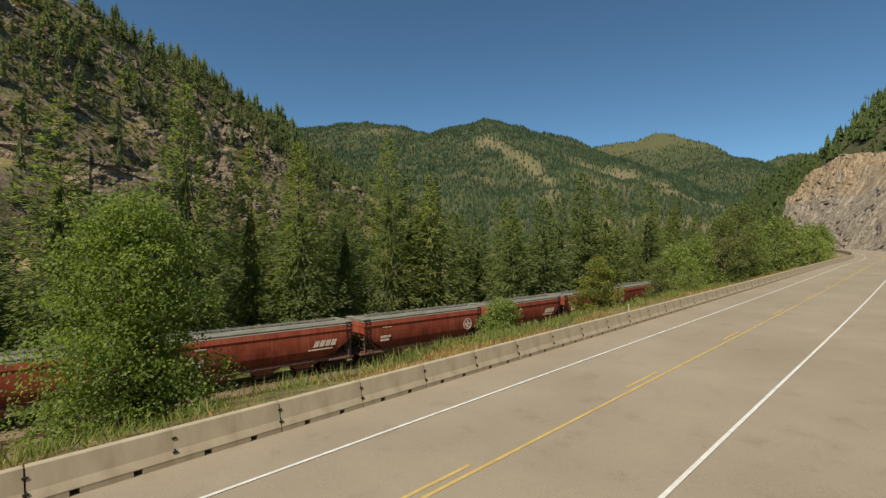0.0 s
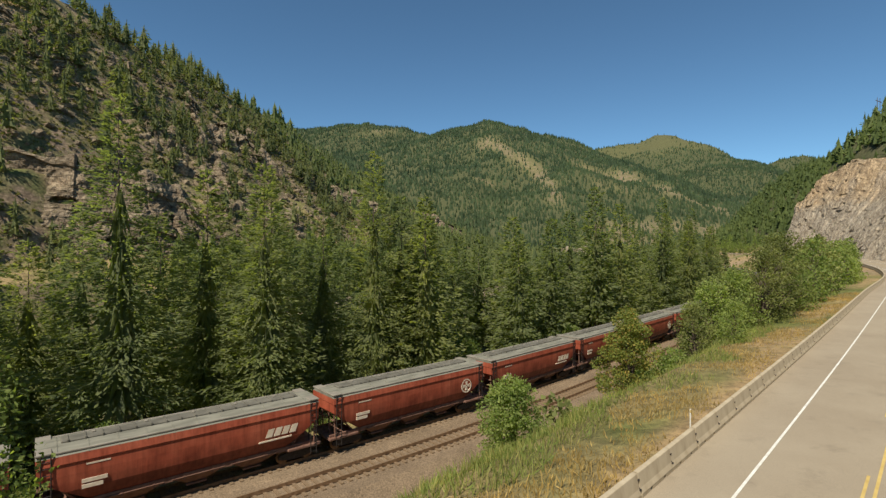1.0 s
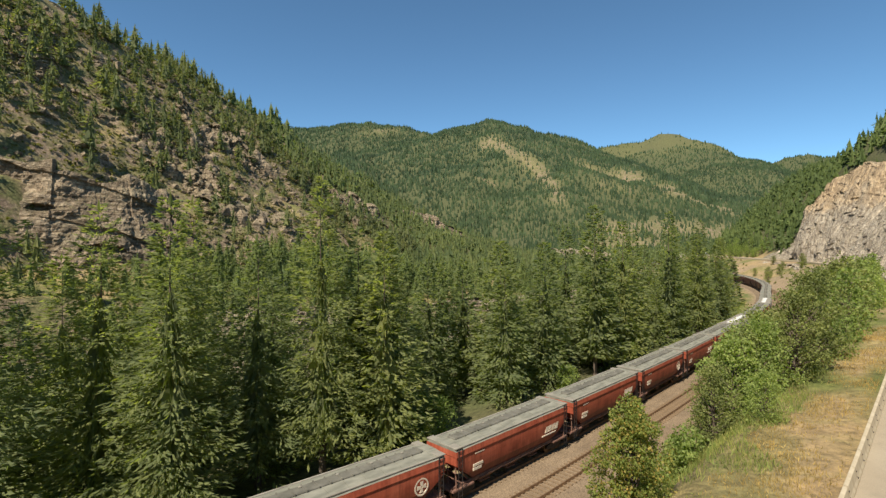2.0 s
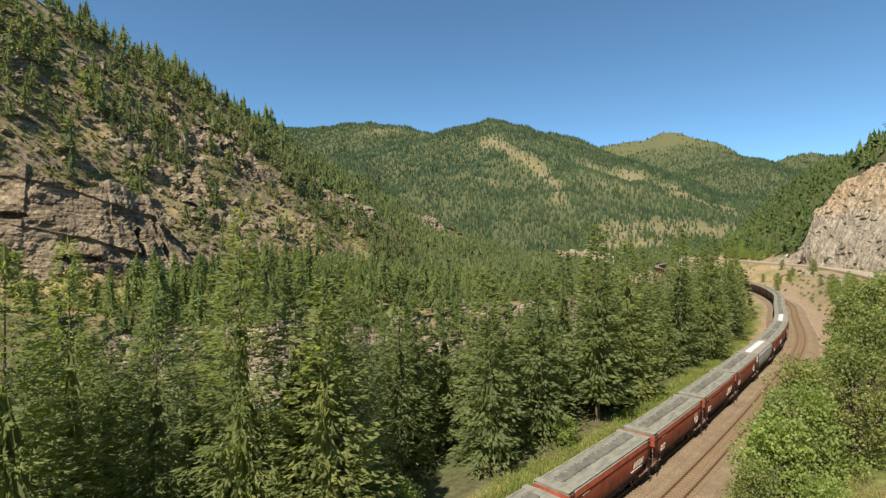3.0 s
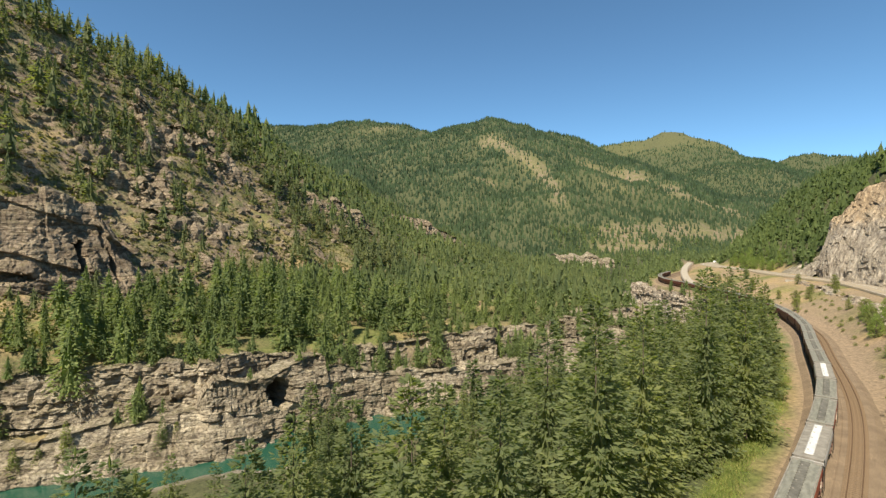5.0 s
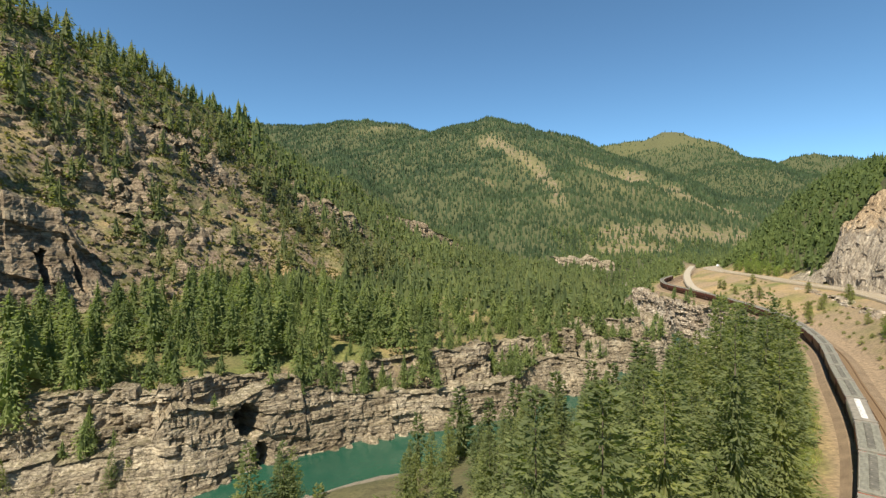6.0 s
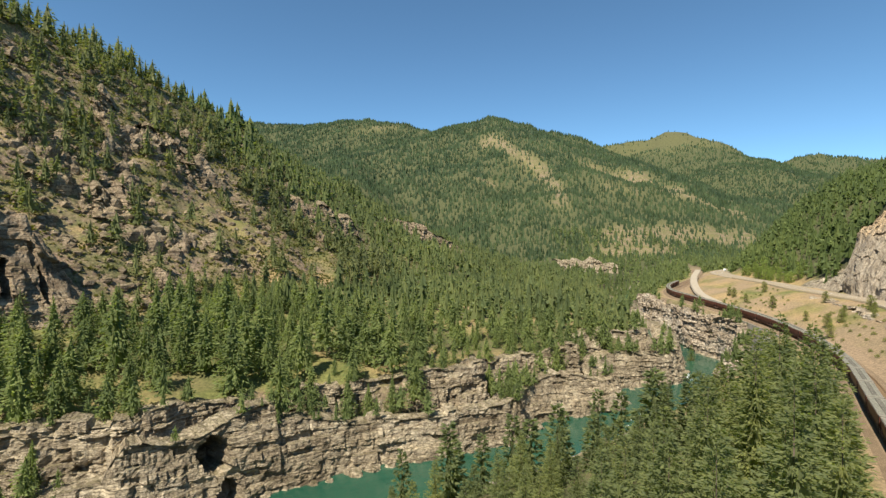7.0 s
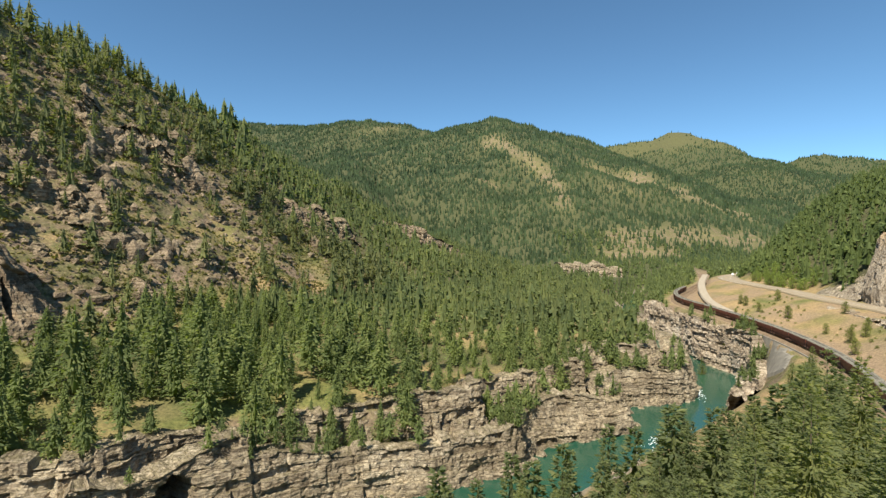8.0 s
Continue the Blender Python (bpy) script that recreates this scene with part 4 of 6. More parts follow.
def hopper_wagon(paint, roof_mat, lid_mat, label, emblem, at):
    """A covered hopper wagon, 16.3 m long, along x, with z = 0 at the rail's top."""
    car = tagged(new("hopper_wagon"), label, "freight wagon", "wagons of the freight train")
    car.matrix_basis = at
    half, w = 7.75, 1.58

    def shell(bm):
        # Side sheets bulge a little under the roof; the ends slope in to the hoppers below.
        levels = ((1.05, 0.95, 5.1), (1.25, 1.18, 5.4), (1.6, 1.38, 5.9), (2.05, 1.53, 6.55), (2.5, 1.575, 7.2), (2.95, 1.6, 7.75), (3.55, 1.6, 7.75), (3.6, 1.66, 7.78), (4.02, 1.6, 7.78))
        rings = []
        for z, y, x in levels:
            rings.append([bm.verts.new(c) for c in ((-x, -y, z), (-x * 0.33, -y, z), (x * 0.33, -y, z), (x, -y, z), (x, y, z), (x * 0.33, y, z), (-x * 0.33, y, z), (-x, y, z))])
        for a, b in zip(rings, rings[1:]):
            for n in range(8):
                bm.faces.new((a[n], a[(n + 1) % 8], b[(n + 1) % 8], b[n]))
        bm.faces.new(rings[0][::-1])
        bm.faces.new(rings[-1])
    hold("body", mesh_of("body", shell, paint), car)

    def roof(bm):
        prism(bm, ((-1.6, 4.02), (-1.34, 4.2), (-0.5, 4.34), (0.5, 4.34), (1.34, 4.2), (1.6, 4.02)), "x", -7.78, 7.78)
        for x in np.arange(-6.9, 7.0, 1.38):
            prism(bm, ((-1.62, 4.02), (-1.36, 4.225), (-0.5, 4.365), (0.5, 4.365), (1.36, 4.225), (1.62, 4.02)), "x", x - 0.03, x + 0.03)
    hold("roof", mesh_of("roof", roof, roof_mat), car)

    def top_edge(bm):
        for s in (-1, 1):
            box(bm, (-half, s * 1.46 - 0.07, 4.13), (half, s * 1.46 + 0.07, 4.23), 0.02, None)
        for x in (-half + 0.3, half - 0.3):
            box(bm, (x - 0.35, -1.62, 4.2), (x + 0.35, 1.62, 4.3), 0.02)
    hold("roof_walk", mesh_of("roof_walk", top_edge, ROOF_PALE), car, label="pale dusty roof walkway")

    def hatch(bm):
        box(bm, (-6.7, -0.44, 4.3), (6.7, 0.44, 4.46), 0.06)
        for x in np.arange(-6.4, 6.5, 0.8):
            box(bm, (x - 0.04, -0.5, 4.34), (x + 0.04, 0.5, 4.5), 0.01)
    trough = hold("roof_hatch", mesh_of("roof_hatch", hatch, lid_mat), car, None, "long trough hatch with cross straps")

    def latch(bm):
        box(bm, (-0.09, -0.09, 4.46), (0.09, 0.09, 4.54), 0.02)
    me = mesh_of("latch", latch, ROOF_PALE)
    for x in (-5.2, -2.6, 0.0, 2.6, 5.2):
        hold("latch", me, trough, pose(x, 0.2, 0))

    def sill(bm):
        box(bm, (-7.9, -0.06, 0.98), (7.9, 0.06, 1.3), 0.02)
        for x in np.arange(-7.2, 7.3, 1.6):
            box(bm, (x - 0.05, -0.09, 0.92), (x + 0.05, 0.09, 1.34), 0.01)
    me = mesh_of("side_sill", sill, SILL_RUST)
    for s in (-1.2, 1.2):
        hold("side_sill", me, car, pose(0, s, 0))

    def ladder(bm):
        for dx in (-0.21, 0.21):
            rod(bm, (dx, 0, 0.5), (dx, 0, 4.25), 0.03, 5)
        for z in np.arange(0.65, 4.2, 0.36):
            rod(bm, (-0.21, 0, z), (0.21, 0, z), 0.02, 5)
    me = mesh_of("ladder", ladder, STEEL_DARK)
    for x in (-7.35, 7.35):
        for s in (-1.66, 1.66):
            hold("ladder", me, car, pose(x, s, 0))

    def end(bm):
        for y in (-1.35, -0.5, 0.5, 1.35):
            rod(bm, (7.5, y, 1.1), (7.65, y, 4.15), 0.06, 6)
        box(bm, (5.6, -1.5, 0.95), (8.0, 1.5, 1.12), 0.03)
        rod(bm, (7.7, -1.5, 2.4), (7.7, 1.5, 2.4), 0.05, 6)
        rod(bm, (5.9, -1.1, 1.2), (7.5, -1.3, 2.9), 0.06, 6)
        rod(bm, (5.9, 1.1, 1.2), (7.5, 1.3, 2.9), 0.06, 6)
    me = mesh_of("end_frame", end, SILL_RUST)
    hold("end_frame", me, car)
    hold("end_frame", me, car, pose(0, 0, 0, 0, 0, 180))

    def outlet(bm):
        lower = [(-0.45, -0.55), (0.45, -0.55), (0.45, 0.55), (-0.45, 0.55)]
        upper = [(-1.5, -1.35), (1.5, -1.35), (1.5, 1.35), (-1.5, 1.35)]
        a = [bm.verts.new((x, y, 0.35)) for x, y in lower]
        b = [bm.verts.new((x, y, 1.12)) for x, y in upper]
        bm.faces.new(a[::-1]), bm.faces.new(b)
        for n in range(4):
            bm.faces.new((a[n], a[(n + 1) % 4], b[(n + 1) % 4], b[n]))
        box(bm, (-0.6, -0.75, 0.26), (0.6, 0.75, 0.38), 0.03)
    me = mesh_of("hopper_outlet", outlet, SILL_RUST)
    for x in (-3.4, 0.0, 3.4):
        hold("hopper_outlet", me, car, pose(x, 0, 0), "rusty funnel outlet")

    def bogie(bm):
        for s in (-1, 1):
            prism(bm, ((-1.25, 0.42), (-0.95, 0.32), (-0.35, 0.24), (0.35, 0.24), (0.95, 0.32), (1.25, 0.42), (1.2, 0.66), (0.5, 0.78), (-0.5, 0.78), (-1.2, 0.66)), "y", s * 1.0 - 0.07, s * 1.0 + 0.07)
        box(bm, (-0.22, -1.1, 0.45), (0.22, 1.1, 0.95), 0.03)
        for x in (-0.87, 0.87):
            rod(bm, (x, -0.95, 0.46), (x, 0.95, 0.46), 0.08, 8)
    def wheel(bm):
        rod(bm, (0, -0.06, 0), (0, 0.06, 0), 0.46, 18)
        rod(bm, (0, -0.09, 0), (0, 0.09, 0), 0.16, 10)
    bogie_me, wheel_me = mesh_of("bogie", bogie, STEEL_DARK), mesh_of("wheel", wheel, RAIL_STEEL)
    for x in (-6.3, 6.3):
        b = hold("bogie", bogie_me, car, pose(x, 0, 0), "dark steel bogie")
        for dx in (-0.87, 0.87):
            for s in (-0.76, 0.76):
                hold("wheel", wheel_me, b, pose(dx, s, 0.46))

    def coupler(bm):
        box(bm, (7.6, -0.14, 0.72), (8.2, 0.14, 0.98), 0.03)
        box(bm, (8.05, -0.22, 0.68), (8.3, 0.22, 1.02), 0.05)
    me = mesh_of("coupler", coupler, STEEL_DARK)
    hold("coupler", me, car)
    hold("coupler", me, car, pose(0, 0, 0, 0, 0, 180))

    def stripe(bm):
        for k in range(4):
            prism(bm, ((-1.0 + 0.54 * k, 2.35), (-0.58 + 0.54 * k, 2.35), (-0.38 + 0.54 * k, 2.88), (-0.8 + 0.54 * k, 2.88)), "y", -1.605, -1.5)
        prism(bm, ((-1.45, 2.08), (0.75, 2.08), (0.8, 2.17), (-1.4, 2.17)), "y", -1.605, -1.5)
    def disc(bm):
        rings = []
        for r in (0.62, 0.52):
            rings.append([[bm.verts.new((r * math.cos(a * math.pi / 16), y, 2.55 + r * math.sin(a * math.pi / 16))) for a in range(32)] for y in (-1.605, -1.5)])
        (o0, o1), (i0, i1) = rings
        for n in range(32):
            k = (n + 1) % 32
            bm.faces.new((o0[n], o0[k], i0[k], i0[n])), bm.faces.new((o0[n], o0[k], o1[k], o1[n])), bm.faces.new((i0[n], i0[k], i1[k], i1[n]))
        for a in (0, 90, 180, 270):
            c, s = math.cos(radians(a)), math.sin(radians(a))
            pts = ((0.06, -0.07), (0.4, -0.16), (0.4, 0.16), (0.06, 0.07))
            prism(bm, [(u * c - v * s, 2.55 + u * s + v * c) for u, v in pts], "y", -1.603, -1.5)
    bars = ((-0.55, 2.35, 1.15, 0.2), (-0.55, 2.05, 0.95, 0.2), (-0.35, 3.3, 1.1, 0.08))
    if emblem == "bar":
        hold("painted_mark", mesh_of("painted_mark", stripe, MARK_CREAM), car, pose(5.0, 0, 0), "cream slanted maker's mark")
    elif emblem == "disc":
        hold("painted_mark", mesh_of("painted_mark", disc, MARK_CREAM), car, pose(5.6, 0, 0), "cream round railway emblem")
    if emblem != "none":
        for bx, bz, bw, bh in bars:
            hold("painted_bar", mesh_of("painted_bar", lambda bm: box(bm, (bx, -1.62, bz), (bx + bw, -1.5, bz + bh)), MARK_CREAM), car, pose(-5.3, 0, 0), "faded cream lettering bar")
    return car


def rail_pose(s):
    """Pose of a wagon whose middle lies s metres along the track: its bogies stand on the curve."""
    a, b = (np.array([np.interp(s + d, np.arange(len(RAIL)), RAIL[:, n]) for n in (0, 1)]) for d in (-6.3, 6.3))
    mid, d = (a + b) / 2, b - a
    slope = (rail_z(b[1]) - rail_z(a[1])) / np.linalg.norm(d)
    return Matrix.Translation((*mid, rail_z(mid[1]))) @ Matrix.Rotation(math.atan2(d[1], d[0]), 4, "Z") @ Matrix.Rotation(-math.atan(slope), 4, "Y")


PITCH = 16.6
GAP_S = float(np.argmin(np.abs(RAIL[:, 1] - 46.0)))
models = {}
kinds = {"bar": (PAINT_RED, ROOF_GREY, ROOF_DARK, "oxide-red covered hopper wagon with cream mark and dusty roof"), "disc": (PAINT_RED, ROOF_GREY, ROOF_DARK, "oxide-red covered hopper wagon with round cream emblem"),
         "none": (PAINT_BROWN, ROOF_GREY, ROOF_DARK, "faded brown covered hopper wagon with dusty roof"), "grey": (PAINT_GREY, ROOF_PALE, LID_WHITE, "pale grey covered hopper wagon with dusty roof")}
order = {-3: "disc", -2: "disc", -1: "bar", 0: "disc", 1: "bar", 2: "bar", 3: "disc", 4: "bar", 5: "disc", 6: "grey", 7: "bar", 8: "disc", 9: "grey", 10: "none"}
for n in range(-4, 35):
    s = GAP_S + PITCH * (n + 0.5)
    if s + 10 > len(RAIL) or s < 10:
        continue
    kind = order.get(n, "none" if n > 8 else "bar")
    if kind not in models:
        p, r, lid, text = kinds[kind]
        models[kind] = hopper_wagon(p, r, lid, text, "none" if kind in ("none", "grey") else kind, rail_pose(s))
    else:
        copy_thing(models[kind], rail_pose(s))


# ---- concrete barrier along the road ----
def barrier_mesh(bm):
    half = 1.505
    prism(bm, ((-0.27, 0.05), (0.27, 0.05), (0.27, 0.07), (0.19, 0.27), (0.105, 0.79), (0.085, 0.81), (-0.085, 0.81), (-0.105, 0.79), (-0.19, 0.27), (-0.27, 0.07)), "y", -half, half)


barrier_me = mesh_of("body", barrier_mesh, CONCRETE)
foot_mes = [mesh_of("foot", lambda bm: box(bm, (-0.265, a, -0.12), (0.265, b, 0.049)), CONCRETE) for a, b in ((-1.505, -0.75), (-0.55, 0.55), (0.75, 1.505))]
joint_me = mesh_of("joint_pin", lambda bm: [box(bm, (-0.07, 1.508, 0.02), (0.1, 1.542, 0.74)), box(bm, (-0.07, 1.508, 0.02), (0.2, 1.542, 0.3)), box(bm, (0.05, 1.47, 0.2), (0.25, 1.58, 0.25)), box(bm, (0.04, 1.47, 0.55), (0.17, 1.58, 0.6))], STEEL_DARK)
edge_line_pts = smooth_line(offset(ROAD, -6.15)[::6], 0.05)
start_i = int(np.argmin(np.hypot(edge_line_pts[:, 0] + 7.3, edge_line_pts[:, 1] - 13.2)))
first_barrier = None
for n in range(-9, 190):
    i = start_i + int(round((n + 0.5) * 3.05 * 20))
    if i < 30 or i + 30 >= len(edge_line_pts):
        continue
    x, y = edge_line_pts[i]
    gx, gy = edge_line_pts[i + 25] - edge_line_pts[i - 25]
    grade = (road_z(y + 5) - road_z(y - 5)) / (10 / max(abs(gy) / math.hypot(gx, gy), 0.3))
    m = Matrix.Translation((x, y, road_z(y) + 0.005)) @ Matrix.Rotation(math.atan2(gy, gx) - math.pi / 2, 4, "Z") @ Matrix.Rotation(math.atan(grade), 4, "X")
    if first_barrier is None:
        first_barrier = tagged(new("concrete_barrier"), "weathered tan concrete road barrier with dark drain slots", "road barrier", "barriers along the road")
        first_barrier.matrix_basis = m
        hold("body", barrier_me, first_barrier)
        for foot_me in foot_mes:
            hold("foot", foot_me, first_barrier)
        hold("joint_pin", joint_me, first_barrier, None, "dark steel joint pin and loops")
    else:
        copy_thing(first_barrier, m)

# A slim marker post stands behind the barrier.
post = tagged(new("marker_post"), "slim white roadside marker post behind the barrier", "marker post")
px_, py_ = 12.9, 34.2
post.matrix_basis = pose(px_, py_, float(ground_z(px_, py_)) - 0.1)
hold("stake", mesh_of("stake", lambda bm: box(bm, (-0.03, -0.015, 0), (0.03, 0.015, 1.4), 0.006), WHITE_LINE), post)
hold("reflector", mesh_of("reflector", lambda bm: box(bm, (-0.028, -0.028, 1.22), (0.028, -0.015, 1.36), 0.004), YELLOW_LINE), post)


# ---- retaining wall below the railway ----
def retaining_wall():
    pts = offset(RAIL, -4.4)[(RAIL[:, 1] > 284) & (RAIL[:, 1] < 350)]
    g = np.gradient(pts, axis=0)
    g /= np.linalg.norm(g, axis=1)[:, None]
    out = np.stack([-g[:, 1], g[:, 0]], 1)
    # A kerb along the top, then an apron laid on the bank.
    rows = [np.c_[pts + out * d, np.full(len(pts), z)] for d, z in ((-1.0, -8.3), (0.0, -7.6), (0.5, -7.6), (0.6, -8.2))]
    last = np.full(len(pts), -8.2)
    for d in (2.0, 3.5, 5.0, 6.5, 8.0, 9.5, 11.0):
        q = pts + out * d
        last = np.minimum(last - 0.6, ground_z(q[:, 0], q[:, 1]) + (1.0 if d < 10 else -1.5))
        rows.append(np.c_[q, last])
    verts = np.stack(rows, 1)
    ob = mesh_object("retaining_wall", raw_mesh("retaining_wall", verts.reshape(-1, 3), grid_faces(len(pts), len(rows))), WALL_CONCRETE)
    tagged(ob, "sloping grey concrete retaining wall under the railway", "retaining wall", kind="structure")


retaining_wall()


# ---- power line mast on the hill ----
def power_mast(x, y):
    mast = tagged(new("power_mast"), "far wooden two-pole power mast on the hilltop", "power mast")
    mast.matrix_basis = pose(x, y, float(ground_z(x, y)) - 0.5, 0, 0, 30)
    for dx in (-2.6, 2.6):
        hold("pole", mesh_of("pole", lambda bm: rod(bm, (dx, 0, 0), (dx, 0, 26), 0.28, 8, 0.18), BARK), mast)
    hold("cross_arm", mesh_of("cross_arm", lambda bm: box(bm, (-5.5, -0.15, 23), (5.5, 0.15, 23.5), 0.03), BARK), mast)


power_mast(349, 405)


# ---- plants ----
def kites(p, d, up, length, width, sag):
    """Leaf-like kites from places p along d: vertices and triangles, folded along the middle."""
    side = np.cross(d, up)
    side /= np.linalg.norm(side, axis=1)[:, None] + 1e-9
    tip = p + d * length[:, None]
    mid = p + d * (length * 0.45)[:, None]
    low = np.array([0, 0, 1.0]) * (sag * width)[:, None]
    v = np.stack([p, mid + side * width[:, None] - low, tip, mid - side * width[:, None] - low], 1).reshape(-1, 3)
    k = 4 * np.arange(len(p))[:, None]
    return v, np.concatenate([k + [0, 1, 2], k + [0, 2, 3]])


def joined(pieces):
    vs, fs, base = [], [], 0
    for v, f in pieces:
        vs.append(v), fs.append(f + base)
        base += len(v)
    return np.concatenate(vs), np.concatenate(fs)


def trunk_piece(h, r, rng, sides=7, rows=6, bend=0.0):
    a = np.linspace(0, 2 * np.pi, sides, endpoint=False)
    v = []
    for n in range(rows + 1):
        t = n / rows
        rr = r * (1 - t) ** 1.25 + 0.015 + (0.25 * r if n == 0 else 0)
        v.append(np.stack([np.cos(a) * rr + bend * math.sin(t * 3), np.sin(a) * rr + bend * math.cos(t * 2.5) - bend, np.full(sides, h * t - (0.6 if n == 0 else 0))], 1))
    v = np.concatenate(v)
    f = []
    for n in range(rows):
        for k in range(sides):
            q, w = n * sides + k, n * sides + (k + 1) % sides
            f += [(q, w, w + sides), (q, w + sides, q + sides)]
    return v, np.array(f)


def skirt_tree(seed, h, radius, whorls, spikes, bare=0.06):
    """A fir of stacked ragged skirts."""
    r = np.random.default_rng(seed)
    pieces = []
    for n in range(whorls):
        t = n / whorls
        z0 = h * (bare + (1 - bare) * t)
        rad = (radius * (1 - t) ** 0.75 + 0.1 * radius) * r.uniform(0.72, 1.2)
        top = min(h, z0 + h * (1 - bare) / whorls * 2.3 + 0.02 * h)
        lean = r.normal(0, 0.1 * radius, 2) * (1 - t)
        a = np.arange(2 * spikes) * np.pi / spikes + r.uniform(0, 6)
        rr = rad * np.where(np.arange(2 * spikes) % 2 == 0, r.uniform(0.6, 1.35, 2 * spikes), r.uniform(0.3, 0.55, 2 * spikes))
        zz = z0 + np.where(np.arange(2 * spikes) % 2 == 0, -0.025 * h, 0.025 * h) + r.normal(0, 0.014 * h, 2 * spikes)
        v = np.concatenate([np.stack([np.cos(a) * rr + lean[0], np.sin(a) * rr + lean[1], zz], 1), [[r.normal(0, 0.02 * h) * 0.3, 0, top]]])
        k = np.arange(2 * spikes)
        pieces.append((v, np.stack([k, (k + 1) % (2 * spikes), np.full(2 * spikes, 2 * spikes)], 1)))
    return joined(pieces)


def fir_crown(seed, h, radius, bare=0.1, boughs=130, per=24, spray=0.5, thin=0.0):
    """Plumes of needle sprays on boughs that droop and turn up at the ends, round a ragged dark core."""
    r = np.random.default_rng(seed)
    n = np.arange(boughs)
    t = 1 - ((n + r.random(boughs)) / boughs) ** 0.92
    az = 2.4 * n + r.normal(0, 0.3, boughs)
    reach = (radius * (1 - t) ** 0.86 * (0.72 + 0.28 * np.clip(6 * t, 0, 1)) + 0.3) * r.choice((0.68, 0.88, 1.0, 1.18), boughs) * (1 + 0.12 * np.sin(2 * az + seed))
    count = np.clip(per * (reach / radius) ** 0.6, 12, 1.3 * per).astype(int) * (r.random(boughs) >= thin)
    k = np.repeat(n, count)
    m = len(k)
    u = r.uniform(0.2, 1.0, m) ** 0.75
    out = np.stack([np.cos(az), np.sin(az), 0 * az], 1)[k]
    side = np.stack([-np.sin(az), np.cos(az), 0 * az], 1)[k]
    R, T = reach[k], t[k]
    off = r.normal(0, 1, m) * (0.2 * R * (1.25 - u) + 0.05)
    p = out * (u * R)[:, None] + side * off[:, None]
    p[:, 2] = h * (bare + (1 - bare) * T * 0.985) + (0.5 * T - 0.34) * u * R + 0.2 * R * u**3 - 0.3 * np.abs(off) + r.normal(0, 0.05, m) * R
    d = out * r.uniform(0.6, 1.2, m)[:, None] + side * (np.sign(off) * r.uniform(0.0, 0.9, m))[:, None]
    d[:, 2] = r.uniform(-0.55, 0.2, m) + 0.3 * T
    d /= np.linalg.norm(d, axis=1)[:, None]
    size = spray * r.uniform(0.7, 1.35, m) * (1.1 - 0.3 * u) * (1 - 0.2 * T)
    up = r.normal(0, 0.55, (m, 3)) + (0, 0, 1.0) + 0.3 * out
    tip = kites(np.array([[0, 0, h - 0.9]] * 2), np.array([[0, 0, 1.0]] * 2), np.array([[1.0, 0, 0], [0, 1.0, 0]]), np.array([1.0, 1.0]), np.array([0.12, 0.12]), np.zeros(2))
    core = skirt_tree(seed + 50, h * 0.72, radius * 0.33, 17, 9, bare + 0.03)
    return joined([kites(p, d, up, size * 1.4, size * (0.2 if per > 30 else 0.28), np.full(m, 0.35)), tip, core])


def fir_model(seed, h, radius, thin=0.0, bare=0.1, boughs=170, per=27, spray=0.54):
    rng = np.random.default_rng(seed)
    tr = raw_mesh("trunk", *trunk_piece(h * 0.93, h * 0.009 + 0.05, rng, bend=0.06), True)
    cr = raw_mesh("crown", *fir_crown(seed, h, radius, bare, boughs, per, spray, thin))
    tr.materials.append(BARK), cr.materials.append(FIR)
    return tr, cr


def stand(name, meshes, x, y, scale, turn, label, category, group, sink=0.3):
    thing = tagged(new(name), label, category, group)
    thing.matrix_basis = pose(x, y, float(ground_z(x, y)) - sink, 0, 0, turn) @ Matrix.Scale(scale, 4)
    for n, me in zip(("trunk", "crown"), meshes):
        hold(n, me, thing)
    return thing


rng = np.random.default_rng(7)
FIR_MODELS = [fir_model(101, 22, 4.9), fir_model(102, 20, 4.4, 0.04), fir_model(103, 24, 4.8, 0.06), fir_model(104, 17.5, 4.6, 0.0, 0.05), fir_model(105, 22, 3.9, 0.05, 0.14), fir_model(106, 13, 3.8, 0.0, 0.03, 100)]
FIR_FINE = [fir_model(111, 22, 4.9, 0.0, 0.1, 190, 58, 0.4), fir_model(112, 20, 4.5, 0.04, 0.12, 180, 58, 0.4), fir_model(113, 24.5, 4.9, 0.06, 0.14, 200, 58, 0.4), fir_model(114, 17.5, 4.6, 0.0, 0.05, 160, 58, 0.4), fir_model(115, 22, 3.9, 0.05, 0.16, 190, 52, 0.4), fir_model(116, 13, 3.8, 0.0, 0.03, 130, 46, 0.38)]
FIR_LABELS = ["tall dense dark-green fir tree beside the railway", "slender green fir tree in the railside stand", "very tall ragged fir tree with drooping boughs", "broad bushy fir tree branched to the ground", "thin fir tree with bare lower trunk", "young full green fir tree"]


def spaced(count, x0, x1, y0, y1, gap, ok, seed):
    """Random places at least a gap apart where ok(x, y) holds, vector by vector."""
    r = np.random.default_rng(seed)
    X, Y = r.uniform(x0, x1, count), r.uniform(y0, y1, count)
    good = ok(X, Y)
    X, Y = X[good], Y[good]
    taken, out = {}, []
    for x, y in zip(X, Y):
        g = gap if not callable(gap) else gap(x, y)
        i, j = int(x // g), int(y // g)
        if all((x - a) ** 2 + (y - b) ** 2 > g * g for di in (-1, 0, 1) for dj in (-1, 0, 1) for a, b in taken.get((i + di, j + dj), ())):
            taken.setdefault((i, j), []).append((x, y))
            out.append((x, y))
    return np.array(out).reshape(-1, 2)


